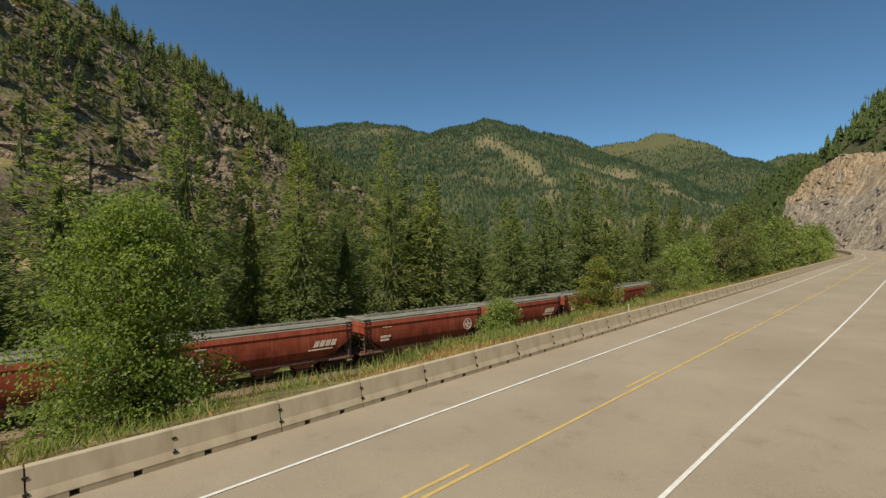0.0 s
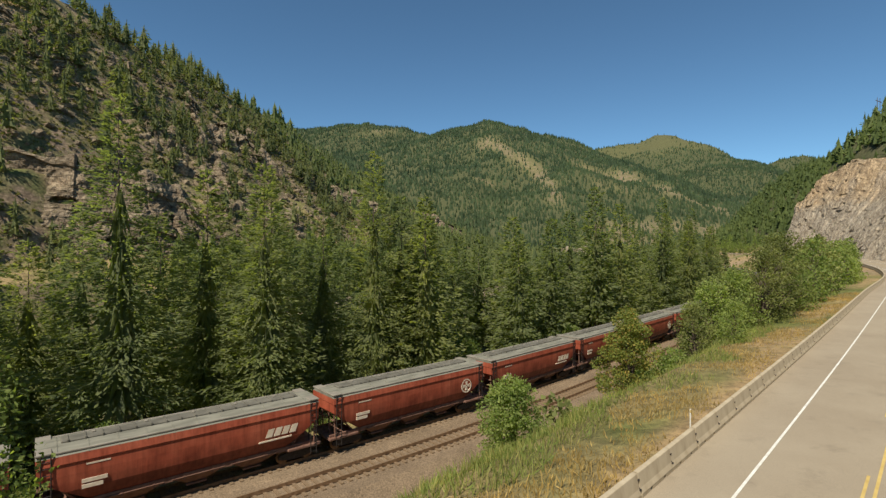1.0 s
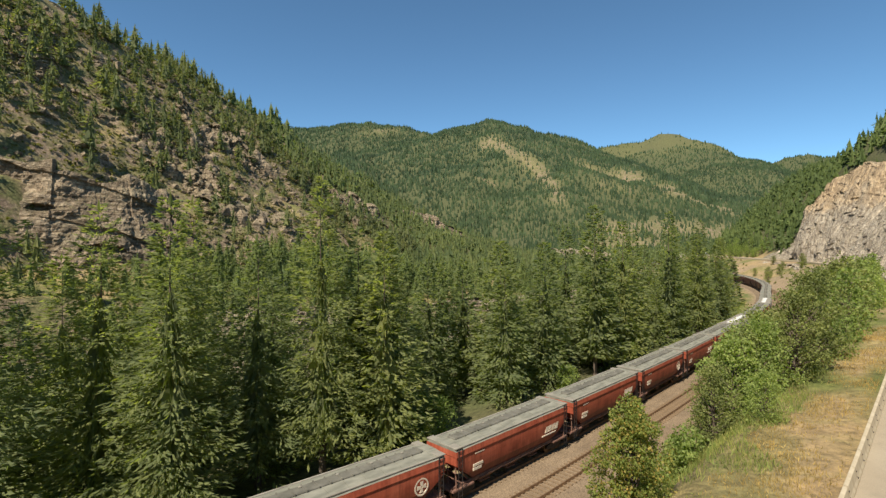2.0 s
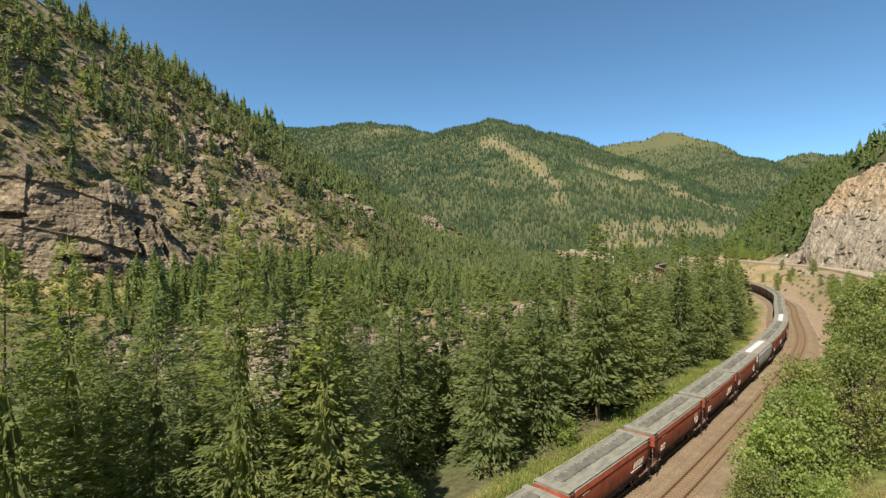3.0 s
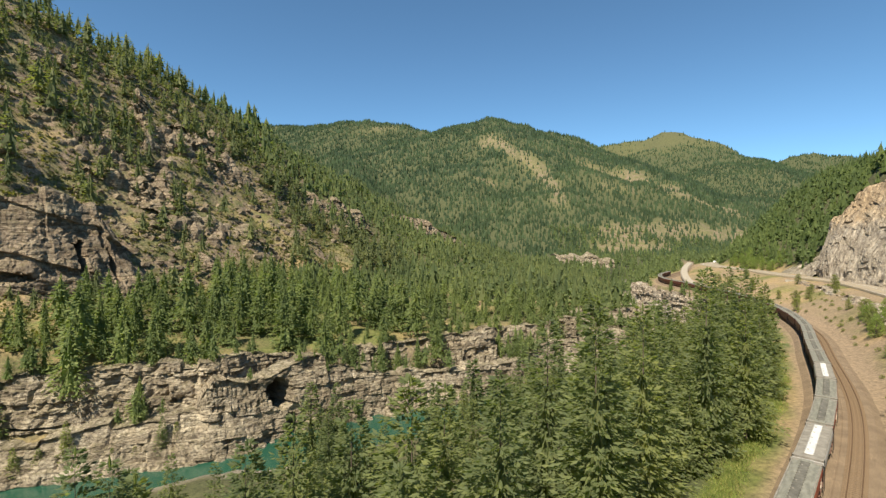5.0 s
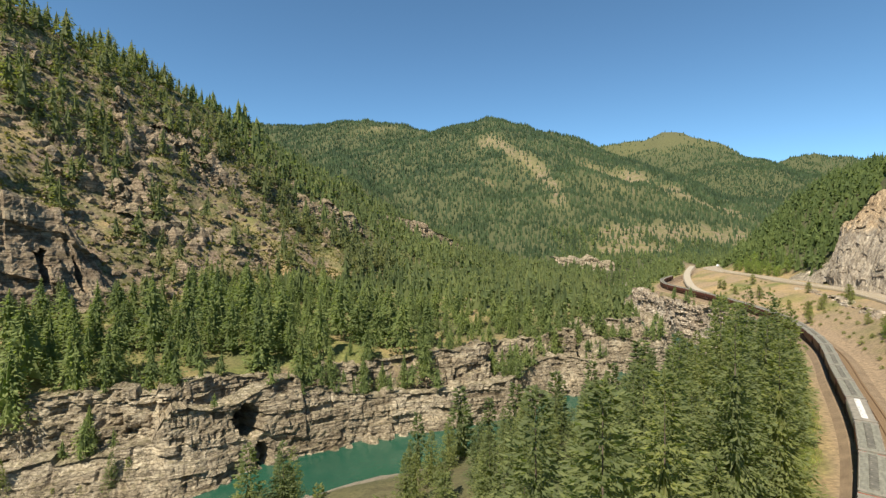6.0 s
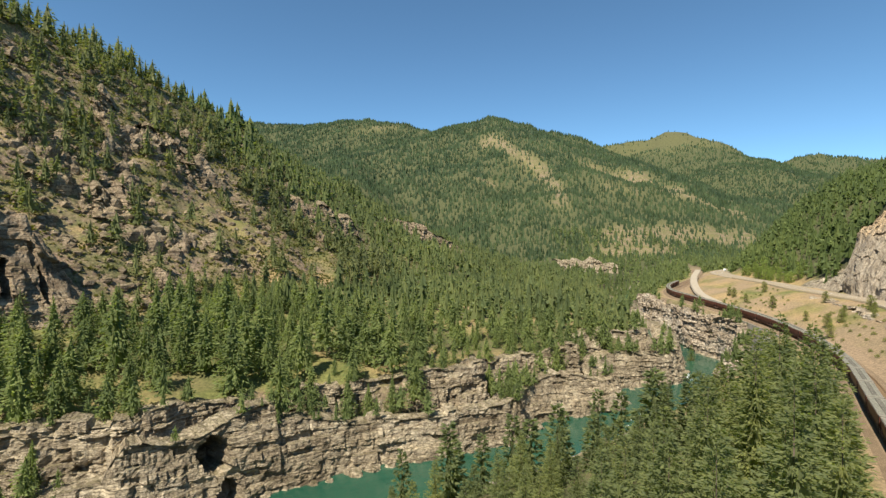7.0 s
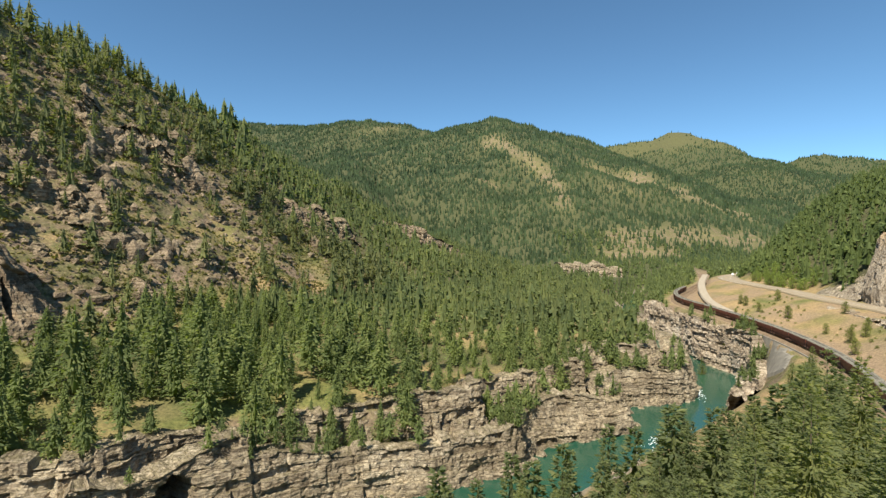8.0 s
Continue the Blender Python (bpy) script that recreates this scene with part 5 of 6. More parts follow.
def railside(x, y):
    edge = across(offset(RAIL, -9.5), y) - 3.6 + 3.8 * np.clip((y - 95) / 50, 0, 1) - 3.0 * np.clip(vnoise(x / 12, y / 12, 0, 61), 0, 1)
    inner = along(BANK_R, y) + 5
    return (x < edge) & (x > inner) & (x > -150) & ~((np.hypot(x + 1, y - 184) < 9)) & (y < 214 - 0.12 * (edge - x))


def railside_gap(x, y):
    inside = across(offset(RAIL, -9.5), y) - x
    return 5.4 + (0.035 * max(0.0, inside - 25) if y > 98 else 0.0) + (6.5 if x < -18 and y > 98 else 0.0)


near_spots = spaced(9000, -110, 190, 30, 330, railside_gap, railside, 12)
edge_first = near_spots[np.argsort(near_spots[:, 1])]


def open_ground(x, y):
    """Gaps in the stand above the river bank and towards the bend."""
    by_bank = (x < -28 and y > 112) or (x < -10 and 118 < y < 152) or (-10 < x < 9 and 140 < y) or (x < -13 and y > 167)
    return by_bank or (70 < y < 112 and -0.78 < (x - 13.0) / (y - 49.0) < -0.6)


edge_first = np.array([p for p in edge_first if not open_ground(*p)])
PICKED = [(x, y) for x, y in edge_first if y < 190 and x > -75]
PICKED = PICKED[:300]
picked_set = {(round(x, 2), round(y, 2)) for x, y in PICKED}
FIR_HEIGHTS = (22, 20, 24, 17.5, 22, 13)
for x, y in PICKED:
    k = int(rng.choice(6, p=(0.24, 0.2, 0.2, 0.13, 0.1, 0.13)))
    inside = float(across(offset(RAIL, -9.5), y) - x)
    scale = rng.uniform(0.88, 1.1) * float(np.interp(inside, (16, 28, 45), ((1.22, 1.02, 0.88) if y < 105 else (1.14, 0.78, 0.58))))
    if y > 72 and x < 14:
        scale = min(scale, rng.uniform(22.0, 24.0) / FIR_HEIGHTS[k])
    stand("fir_tree", (FIR_FINE if y < 86 and x > -42 and inside < 24 else FIR_MODELS)[k], x, y, scale, rng.uniform(0, 360), FIR_LABELS[k], "fir tree", "railside firs")
for n in range(9):
    y = 171.0 + 2.4 * n
    x = along(BANK_L, y) - rng.uniform(6.5, 12)
    stand("fir_tree", FIR_MODELS[(0, 3, 5)[n % 3]], x, y, rng.uniform(0.4, 0.58), rng.uniform(0, 360), "small green fir tree on a rock ledge by the river", "fir tree", "ledge firs")
for x, y, k, sc in ((133, 249, 3, 0.66), (137, 254, 0, 0.6), (157, 361, 0, 0.62), (175.5, 372, 4, 0.55), (131.5, 255, 5, 0.62)):
    stand("fir_tree", FIR_MODELS[k], x, y, sc, 40 * k + x, "lone dark-green fir tree on the bank below the railway", "fir tree", "bank firs")
for x, y, k, sc in ((-1.5, 66.7, 0, 1.04), (-4.6, 69.5, 2, 1.0), (-1.9, 70.4, 1, 1.06), (-19.2, 90.0, 0, 1.04), (-22.5, 92.5, 4, 0.98), (-10.0, 89.4, 2, 0.93), (-10.4, 95.6, 0, 0.9), (-7.6, 92.0, 3, 1.1), (-5.3, 130.0, 0, 0.85), (-2.2, 133.5, 2, 0.74), (1.5, 137.0, 5, 0.8)):
    stand("fir_tree", FIR_MODELS[k], x, y, sc, 70 * k + 13 * x, FIR_LABELS[k], "fir tree", "railside firs")
REST = np.array([(x, y) for x, y in edge_first if (round(x, 2), round(y, 2)) not in picked_set])


# Forests too many to count: joined trees of three grades of detail.
def cone_fir(seed, h, radius, count, bare=0.05, power=0.8, spray=0.05, sides=5):
    """A fir or pine whose boughs hang like ragged shingles over a lobed cone with a dark core."""
    r = np.random.default_rng(seed)
    t = 1 - r.uniform(0.0, 1.0, count) ** 0.68
    az = r.uniform(0, 2 * np.pi, count)
    lump = 1 + 0.2 * np.sin(2 * az + 6 * t + seed) + 0.16 * np.sin(5 * az - 14 * t) + r.normal(0, 0.17, count)
    reach = (radius * (1 - t) ** power * (0.75 + 0.25 * np.clip(6 * t, 0, 1)) + 0.04 * radius) * np.clip(lump, 0.45, 1.55)
    size = np.clip(0.62 * reach, 0.02 * h, spray * h) * r.uniform(0.75, 1.35, count)
    out = np.stack([np.cos(az), np.sin(az), 0 * az], 1)
    d = out * r.uniform(0.6, 1.1, count)[:, None] + np.stack([r.normal(0, 0.4, count), r.normal(0, 0.4, count), r.uniform(-0.6, 0.25, count)], 1)
    d /= np.linalg.norm(d, axis=1)[:, None]
    p = out * np.maximum(reach - 0.8 * size, 0.02)[:, None]
    p[:, 2] = h * (bare + (1 - bare) * t * 0.97)
    up = out * 0.5 + np.array([0, 0, 1.0]) + r.normal(0, 0.4, (count, 3))
    top = kites(np.array([[0, 0, h * 0.92]] * 2), np.array([[0, 0, 1.0]] * 2), np.array([[1.0, 0, 0], [0, 1.0, 0]]), np.array([0.08 * h] * 2), np.array([0.014 * h] * 2), np.zeros(2))
    stem = (np.array([[0.01 * h, 0, -0.5], [-0.006 * h, 0.009 * h, -0.5], [-0.006 * h, -0.009 * h, -0.5], [0, 0, 0.9 * h]]), np.array([(0, 1, 3), (1, 2, 3), (2, 0, 3)]))
    core = skirt_tree(seed + 50, h * 0.95, radius * 0.62, 3 if count < 60 else 5, sides, bare + 0.03)
    return joined([kites(p, d, up, size * 1.55, size * (0.3 if count > 60 else 0.42), np.full(count, 0.35)), core, top, stem])


def spread(name, models, places, sizes, mat, label, category, seed, sink=0.5, level=None):
    """Joins one tree per place into one mesh, on the ground or at the heights of level."""
    r = np.random.default_rng(seed)
    which = r.integers(0, len(models), len(places))
    zs = (ground_z(places[:, 0], places[:, 1]) if level is None else level) - sink
    vs, fs, base = [], [], 0
    for k, (mv, mf) in enumerate(models):
        idx = np.flatnonzero(which == k)
        if not len(idx):
            continue
        a, sc = r.uniform(0, 6.283, len(idx)), sizes[idx]
        wd = sc * r.uniform(0.8, 1.25, len(idx))
        x = (mv[None, :, 0] * np.cos(a)[:, None] - mv[None, :, 1] * np.sin(a)[:, None]) * wd[:, None] + places[idx, 0][:, None]
        y = (mv[None, :, 0] * np.sin(a)[:, None] + mv[None, :, 1] * np.cos(a)[:, None]) * wd[:, None] + places[idx, 1][:, None]
        z = mv[None, :, 2] * sc[:, None] + zs[idx][:, None]
        vs.append(np.stack([x, y, z], -1).reshape(-1, 3))
        fs.append((mf[None] + (np.arange(len(idx)) * len(mv))[:, None, None]).reshape(-1, 3) + base)
        base += len(idx) * len(mv)
    me = raw_mesh(name, np.concatenate(vs), np.concatenate(fs))
    return tagged(mesh_object(name, me, mat), label, category, kind="stuff")


MID_MODELS = [joined([fir_crown(200 + n, 17, 3.4 + 0.2 * n, 0.05, 60, 9, 1.2)]) for n in range(4)]
spread("railside_forest", MID_MODELS, REST, np.random.default_rng(5).uniform(0.75, 1.15, len(REST)), FIR, "dense stand of dark-green firs above the river", "forest", 21)


def before_bank(x, y):
    """The low ground before the pale valley cliff."""
    way = (x - 25) / (y - 98)
    return (y > 752) & (y < 812) & (way > 0.215) & (way < 0.34)


def slope_density(x, y):
    """Chance of a tree on the left mountain, plateau and spur."""
    foot, up = along(FOOT, y), along(UPPER, y)
    rim = np.minimum(along(BANK_L, y - 9) - 14, along(BANK_L, y) - 17)
    plateau = (x > foot - 12) & (x < rim)
    hill = (x <= foot - 12)
    clump = fbm(x / 38, y / 38, 0, 3, 81)
    dens = np.where(plateau, np.clip(0.82 + 0.65 * clump, 0.08, 1), 0.0)
    high = np.clip((up - x) / 60, 0, 1)
    spur = np.clip((y - 400) / 130, 0, 1)
    dens = np.where(hill, np.clip(0.08 + 0.42 * high + 0.75 * spur + (0.22 + 0.3 * high + 0.2 * spur) * clump, 0.03, 1), dens)
    bluff = (y < 300) & (x > -200) & (x < -112) & hill
    dens = np.where(bluff, 0.03, dens)
    clearing = np.hypot((x + 52) / 9, (y - 222) / 16) < 1
    slide = np.hypot((x + 120) / 26, (y - 385) / 42) < 1
    below = lambda lx, ly, before: (x > lx[0]) & (x < lx[-1]) & (y > np.interp(x, lx, ly) - before) & (y < np.interp(x, lx, ly) + 6)
    open_rock = below((-62, -35, -10, 15, 45), (640, 650, 664, 682, 704), 34) | below((-106, -78, -50), (480, 510, 530), 26)
    return np.where(clearing | slide | open_rock | before_bank(x, y), 0.02, dens)


r_ = np.random.default_rng(9)
left_spots = spaced(26000, -330, 190, 140, 820, lambda x, y: (6.6 if x > along(FOOT, y) - 14 else 6.2) if y < 330 else (4.8 if y > 430 or x > along(FOOT, y) - 14 else 6.2), lambda x, y: r_.random(len(x)) < slope_density(x, y) * (x > -0.98 * y + 20), 13)
left_spots = left_spots[(left_spots[:, 0] < 200)]
low_left = left_spots[:, 0] > along(FOOT, left_spots[:, 1]) - 14
near_left = low_left & (left_spots[:, 1] < 330)
high_left = ~low_left & (left_spots[:, 1] < 480)
far_left = ~near_left & ~high_left
SKIRTS = [cone_fir(300 + n, 20, 3.7 + 0.24 * n, 720, 0.03 + 0.02 * n, 1.0, 0.036) for n in range(6)]
LITE = [cone_fir(320 + n, 12.0, 2.7 + 0.17 * n, 24, 0.03 + 0.02 * n, 0.85, 0.12, 4) for n in range(6)]
PINES = [cone_fir(330 + n, 15, 2.9 + 0.2 * n, 110, 0.1 + 0.04 * n, 0.7, 0.07) for n in range(5)]
TINY = [skirt_tree(340 + n, 15, 3.0 + 0.3 * n, 2, 3, 0.0) for n in range(4)]
SPECK = [skirt_tree(350 + n, 15, 3.0 + 0.3 * n, 1, 3, 0.0) for n in range(5)]
size_l = np.random.default_rng(15).triangular(0.35, 0.9, 1.5, len(left_spots)) * np.clip(1 + 0.3 * fbm(left_spots[:, 0] / 30, left_spots[:, 1] / 30, 0, 2, 84), 0.6, 1.4)
spread("plateau_forest", SKIRTS, left_spots[near_left], 0.86 * size_l[near_left], FIR_FAR, "young green firs on the river plateau and slope", "forest", 22)
spread("mountain_pines", PINES, left_spots[high_left], 1.05 * size_l[high_left], FIR_PINE, "ragged dark pines and firs on the rocky mountainside", "forest", 26)
spread("slope_forest", LITE, left_spots[far_left], 1.12 * size_l[far_left], FIR_SLOPE, "green fir forest on the mountain slope and spur", "forest", 23)


def rim_growth():
    """Small firs along the tops of the river cliffs."""
    r = np.random.default_rng(71)
    lip = np.concatenate(LIPS["upper_cliff"] + LIPS["river_cliff"] + LIPS["far_bank_cliff"])
    lip = lip[(lip[:, 1] > 150) & (lip[:, 1] < 430)]
    lip = lip[r.random(len(lip)) < np.clip(0.045 + 0.09 * fbm(lip[:, 0] / 14, lip[:, 1] / 14, 0, 2, 72), 0, 1)]
    spread("rim_firs", PINES, lip[:, :2], r.triangular(0.12, 0.35, 0.85, len(lip)), FIR_FAR, "small firs and saplings along the cliff rim", "forest", 73, 0.4, lip[:, 2])


rim_growth()


def low_bush(seed):
    """A knee-high bush of a few leafy kites."""
    r = np.random.default_rng(seed)
    n = 9
    d = r.normal(0, 1, (n, 3)) * (1, 1, 0.5) + (0, 0, 0.55)
    d /= np.linalg.norm(d, axis=1)[:, None]
    return kites(d * 0.15, d, r.normal(0, 1, (n, 3)), r.uniform(0.5, 0.9, n), r.uniform(0.2, 0.34, n), np.full(n, 0.3))


def brush(x, y):
    return (r_.random(len(x)) < np.clip(0.6 + 0.8 * fbm(x / 22, y / 22, 0, 3, 86), 0, 1)) & (x < along(FOOT, y) + 5) & (x > -0.98 * y + 20)


bush_spots = spaced(80000, -330, -10, 190, 560, 1.9, brush, 87)
spread("slope_brush", [low_bush(k) for k in range(5)], bush_spots, np.random.default_rng(88).triangular(0.8, 1.3, 3.2, len(bush_spots)), BRUSH, "olive-green brush scattered over the mountain slope", "brush", 89, 0.1)


def right_density(x, y):
    base = across(offset(ROAD, 9.0), y)
    above = x - base
    cut = (y > 130) & (y < 405)
    dens = np.where(cut, np.clip((above - 39) / 4, 0, 1), np.clip((above - np.where(y > 585, 2, 10)) / np.where(y > 585, 3, 10), 0, 1))
    return dens * 0.9


right_spots = spaced(38000, 150, 520, 150, 860, 5.2, lambda x, y: r_.random(len(x)) < right_density(x, y), 14)
spread("hill_forest", LITE, right_spots, np.random.default_rng(16).uniform(0.85, 1.6, len(right_spots)), FIR_DARK, "dark fir forest on the hill above the road cut", "forest", 24)
beyond = spaced(9000, -150, 700, 640, 1150, 8.4, lambda x, y: (np.abs(x - across(ROAD, np.clip(y, -150, 890))) > 12) & (np.abs(x - across(RAIL, np.clip(y, -150, 890))) > 10) & (r_.random(len(x)) < 1 - bald(x, y)) & (x > along(FOOT, y)) & ~before_bank(x, y), 17)
spread("valley_forest", LITE, beyond, np.random.default_rng(18).uniform(1.0, 1.6, len(beyond)), FIR_FAR, "fir forest on the far valley floor", "forest", 25)


bend = spaced(5000, 165, 330, 396, 660, 4.6, lambda x, y: (x > along(BANK_R, y) + 5) & (x < across(offset(RAIL, -10.0), y)), 19)
spread("bend_forest", LITE, bend, np.random.default_rng(20).uniform(0.55, 1.1, len(bend)), FIR_FAR, "green firs on the bank beside the railway bend", "forest", 27)


def far_spots(count, y0, y1, seed):
    r = np.random.default_rng(seed)
    y = np.sqrt(r.uniform(y0**2, y1**2, count))
    x = y * r.uniform(-0.45, 0.95, count)
    facing = ground_z(x, y + 12) - ground_z(x, y - 12) > -4
    kept = (r.random(count) < 1 - (0.85 + 0.22 * (y > 2700)) * bald(x, y)) & facing
    return np.stack([x, y], 1)[kept]


for y0, y1, count, sc, models in ((1000, 1500, 15000, 0.86, TINY), (1500, 2700, 40000, 0.92, SPECK), (2700, 3800, 16000, 1.1, SPECK)):
    spots = far_spots(count, y0, y1, int(y0))
    spread("mountain_forest", models, spots, np.random.default_rng(int(y1)).uniform(0.7, 1.15, len(spots)) * sc, FIR_HILL, "dense conifer forest on the far mountainside", "forest", int(y0) + 1, 1.0)


# ---- broadleaf trees and scrub on the verge ----
def leafy(seed, h, w, leaves, leaf, clumps, mat, low=0.12):
    """A trunk with limbs, and leaves set in uneven clumps at the limbs' ends."""
    r = np.random.default_rng(seed)
    pieces = [trunk_piece(h * 0.8, 0.02 * h + 0.02, r, 7, 6, 0.04 * h)]
    tips = []
    for n in range(clumps):
        t = (n + 0.5) / clumps
        z = h * (low + (0.93 - low) * t)
        wide = w * 0.5 * (math.sin(math.pi * min(1, 0.25 + 0.72 * t)) ** 0.7)
        az, rad = 2.4 * n + r.normal(0, 0.3), wide * r.uniform(0.25, 1.0)
        tip = np.array([math.cos(az) * rad, math.sin(az) * rad, z + r.normal(0, 0.04 * h)])
        tips.append((tip, w * r.uniform(0.10, 0.19)))
        a = np.array([0.0, 0.0, max(0.1, z * 0.7)])
        d = tip - a
        side = np.cross(d, (0, 0, 1.0))
        side /= np.linalg.norm(side) + 1e-9
        up = np.cross(side, d) / (np.linalg.norm(d) + 1e-9)
        thick = 0.012 * h * (1 - 0.6 * t)
        ring = [a + side * thick, a - 0.5 * side * thick + up * thick, a - 0.5 * side * thick - up * thick, tip]
        pieces.append((np.array(ring), np.array([(0, 1, 3), (1, 2, 3), (2, 0, 3)])))
    wood = raw_mesh("trunk", *joined(pieces), True)
    wood.materials.append(BARK)
    pick = r.integers(0, clumps, leaves)
    c, s = np.array([t for t, _ in tips])[pick], np.array([s for _, s in tips])[pick]
    d = r.normal(0, 1, (leaves, 3))
    d /= np.linalg.norm(d, axis=1)[:, None]
    p = c + d * (s * r.uniform(0.35, 1.0, leaves) ** 0.6)[:, None] * (1.25, 1.25, 0.85)
    way = d * 0.6 + r.normal(0, 0.6, (leaves, 3)) + (0, 0, -0.2)
    way /= np.linalg.norm(way, axis=1)[:, None]
    size = leaf * r.uniform(0.7, 1.4, leaves)
    crown = raw_mesh("crown", *kites(p, way, r.normal(0, 1, (leaves, 3)), size * 1.3, size * 0.5, np.full(leaves, 0.2)))
    crown.materials.append(mat)
    return wood, crown


BIG = leafy(401, 11.9, 7.2, 46000, 0.112, 150, LEAF, 0.04)
stand("birch_tree", BIG, -14.1, 22.0, 1.0, 40, "large bushy green birch tree on the roadside verge", "birch tree", "verge trees", 0.2)
ORANGE = leafy(402, 7.8, 4.8, 15000, 0.12, 54, LEAF_ORANGE, 0.04)
stand("alder_tree", ORANGE, 15.9, 50.3, 1.0, 0, "bushy alder turning orange at the top", "alder tree", "verge trees", 0.2)
SHRUBS = [leafy(410, 4.6, 4.2, 1700, 0.19, 30, LEAF, 0.05), leafy(411, 3.6, 3.8, 1300, 0.19, 26, LEAF, 0.05), leafy(412, 9.0, 5.0, 2100, 0.23, 60, LEAF_DRY, 0.05), leafy(413, 7.5, 4.6, 1800, 0.22, 48, LEAF, 0.05), leafy(414, 2.0, 2.6, 330, 0.2, 14, LEAF_DRY, 0.02)]
NEAR_SHRUBS = [leafy(416, 4.6, 4.2, 4200, 0.13, 40, LEAF, 0.05), leafy(417, 9.0, 5.0, 6800, 0.135, 80, LEAF_DRY, 0.05), leafy(418, 7.5, 4.6, 5600, 0.135, 64, LEAF, 0.05)]
DENSE = leafy(415, 6.0, 4.4, 12000, 0.12, 56, LEAF, 0.03)
stand("shrub", DENSE, 5.0, 41.6, 1.0, 20, "dense rounded green shrub beside the empty track", "shrub", "verge shrubs", 0.15)
SHRUB_LABELS = ["rounded leafy green shrub on the railway verge", "low leafy shrub in the verge grass", "tall olive-green willow scrub on the verge", "leafy green young alder on the verge", "small dry olive bush on the bank"]
for k, x, y, sc in ((4, 9.4, 46.4, 1.8), (0, 19.0, 55.5, 0.85), (1, 23.5, 59.5, 1.1), (0, -3.5, 33.0, 0.35), (4, -6.5, 30.5, 0.7), (3, 31.0, 66.0, 1.3), (2, 27.5, 62.5, 0.85), (3, 36.0, 71.5, 1.3), (2, 33.5, 68.5, 1.1), (2, 40.0, 78.0, 1.15), (3, 43.0, 80.5, 1.3)):
    stand("shrub", {0: NEAR_SHRUBS[0], 2: NEAR_SHRUBS[1], 3: NEAR_SHRUBS[2]}.get(k, SHRUBS[k]), x, y, sc, 70 * k + 31 * x, SHRUB_LABELS[k], "shrub", "verge shrubs", 0.15)


def verge_ok(x, y):
    left, right = across(offset(RAIL, 12.0), y), across(offset(ROAD, -11.5), y)
    return (x > left) & (x < right)


for x, y in spaced(1500, 18, 140, 57, 165, 3.7, verge_ok, 33)[:105]:
    k = int(rng.choice((0, 2, 2, 3, 3)))
    stand("shrub", (NEAR_SHRUBS[{0: 0, 2: 1, 3: 2}[k]] if y < 88 else SHRUBS[k]), x, y, (rng.uniform(0.55, 0.8) if y < 66 else rng.uniform(1.0, 1.4) if y < 82 else rng.uniform(1.05, 1.6)), rng.uniform(0, 360), SHRUB_LABELS[k], "shrub", "verge shrubs", 0.15)
def thicket_ok(x, y):
    left, right = across(offset(RAIL, 12.0), y), across(offset(ROAD, -16.0), y)
    u = (x - left) / (right - left)
    return (u > 0.25 + 0.0035 * (y - 150)) & (u < 1) & (fbm(x / 14, y / 14, 0, 3, 36) > -0.25 + 0.006 * (y - 165))


for x, y in spaced(3000, 100, 200, 150, 262, 4.0, thicket_ok, 38)[:90]:
    k = int(rng.choice((2, 2, 3)))
    stand("shrub", SHRUBS[k], x, y, rng.uniform(0.5, 1.0), rng.uniform(0, 360), SHRUB_LABELS[k], "shrub", "bank thicket", 0.15)
for x, y in spaced(4000, 100, 250, 150, 430, 4.2, verge_ok, 34)[:240]:
    if fbm(x / 18, y / 18, 0, 3, 37) > -0.12:
        k = int(rng.choice((4, 4, 4, 4, 4, 4, 4, 2)))
        stand("shrub", SHRUBS[k], x, y, rng.uniform(0.45, 0.9), rng.uniform(0, 360), SHRUB_LABELS[k], "shrub", "verge shrubs", 0.15)


for x, y, sc in ((3.0, 72.0, 1.2), (-14.0, 56.0, 0.8), (-24.0, 46.0, 0.9), (22.0, 92.0, 0.9), (38.0, 110.0, 0.8), (-34.0, 37.0, 0.8)):
    stand("shrub", NEAR_SHRUBS[0], x, y, sc, 50 * sc + x, "bright green leafy shrub at the edge of the firs", "shrub", "forest edge shrubs", 0.15)

for n, (x, y) in enumerate(spaced(900, 255, 330, 448, 545, 4.5, lambda x, y: (x > across(offset(ROAD, 12.0), y)) & (x < across(offset(ROAD, 24.0), y)), 35)[:30]):
    stand("shrub", SHRUBS[3], x, y, rng.uniform(0.9, 1.4), rng.uniform(0, 360), "bright green alder thicket at the forest edge", "shrub", "roadside thicket", 0.15)


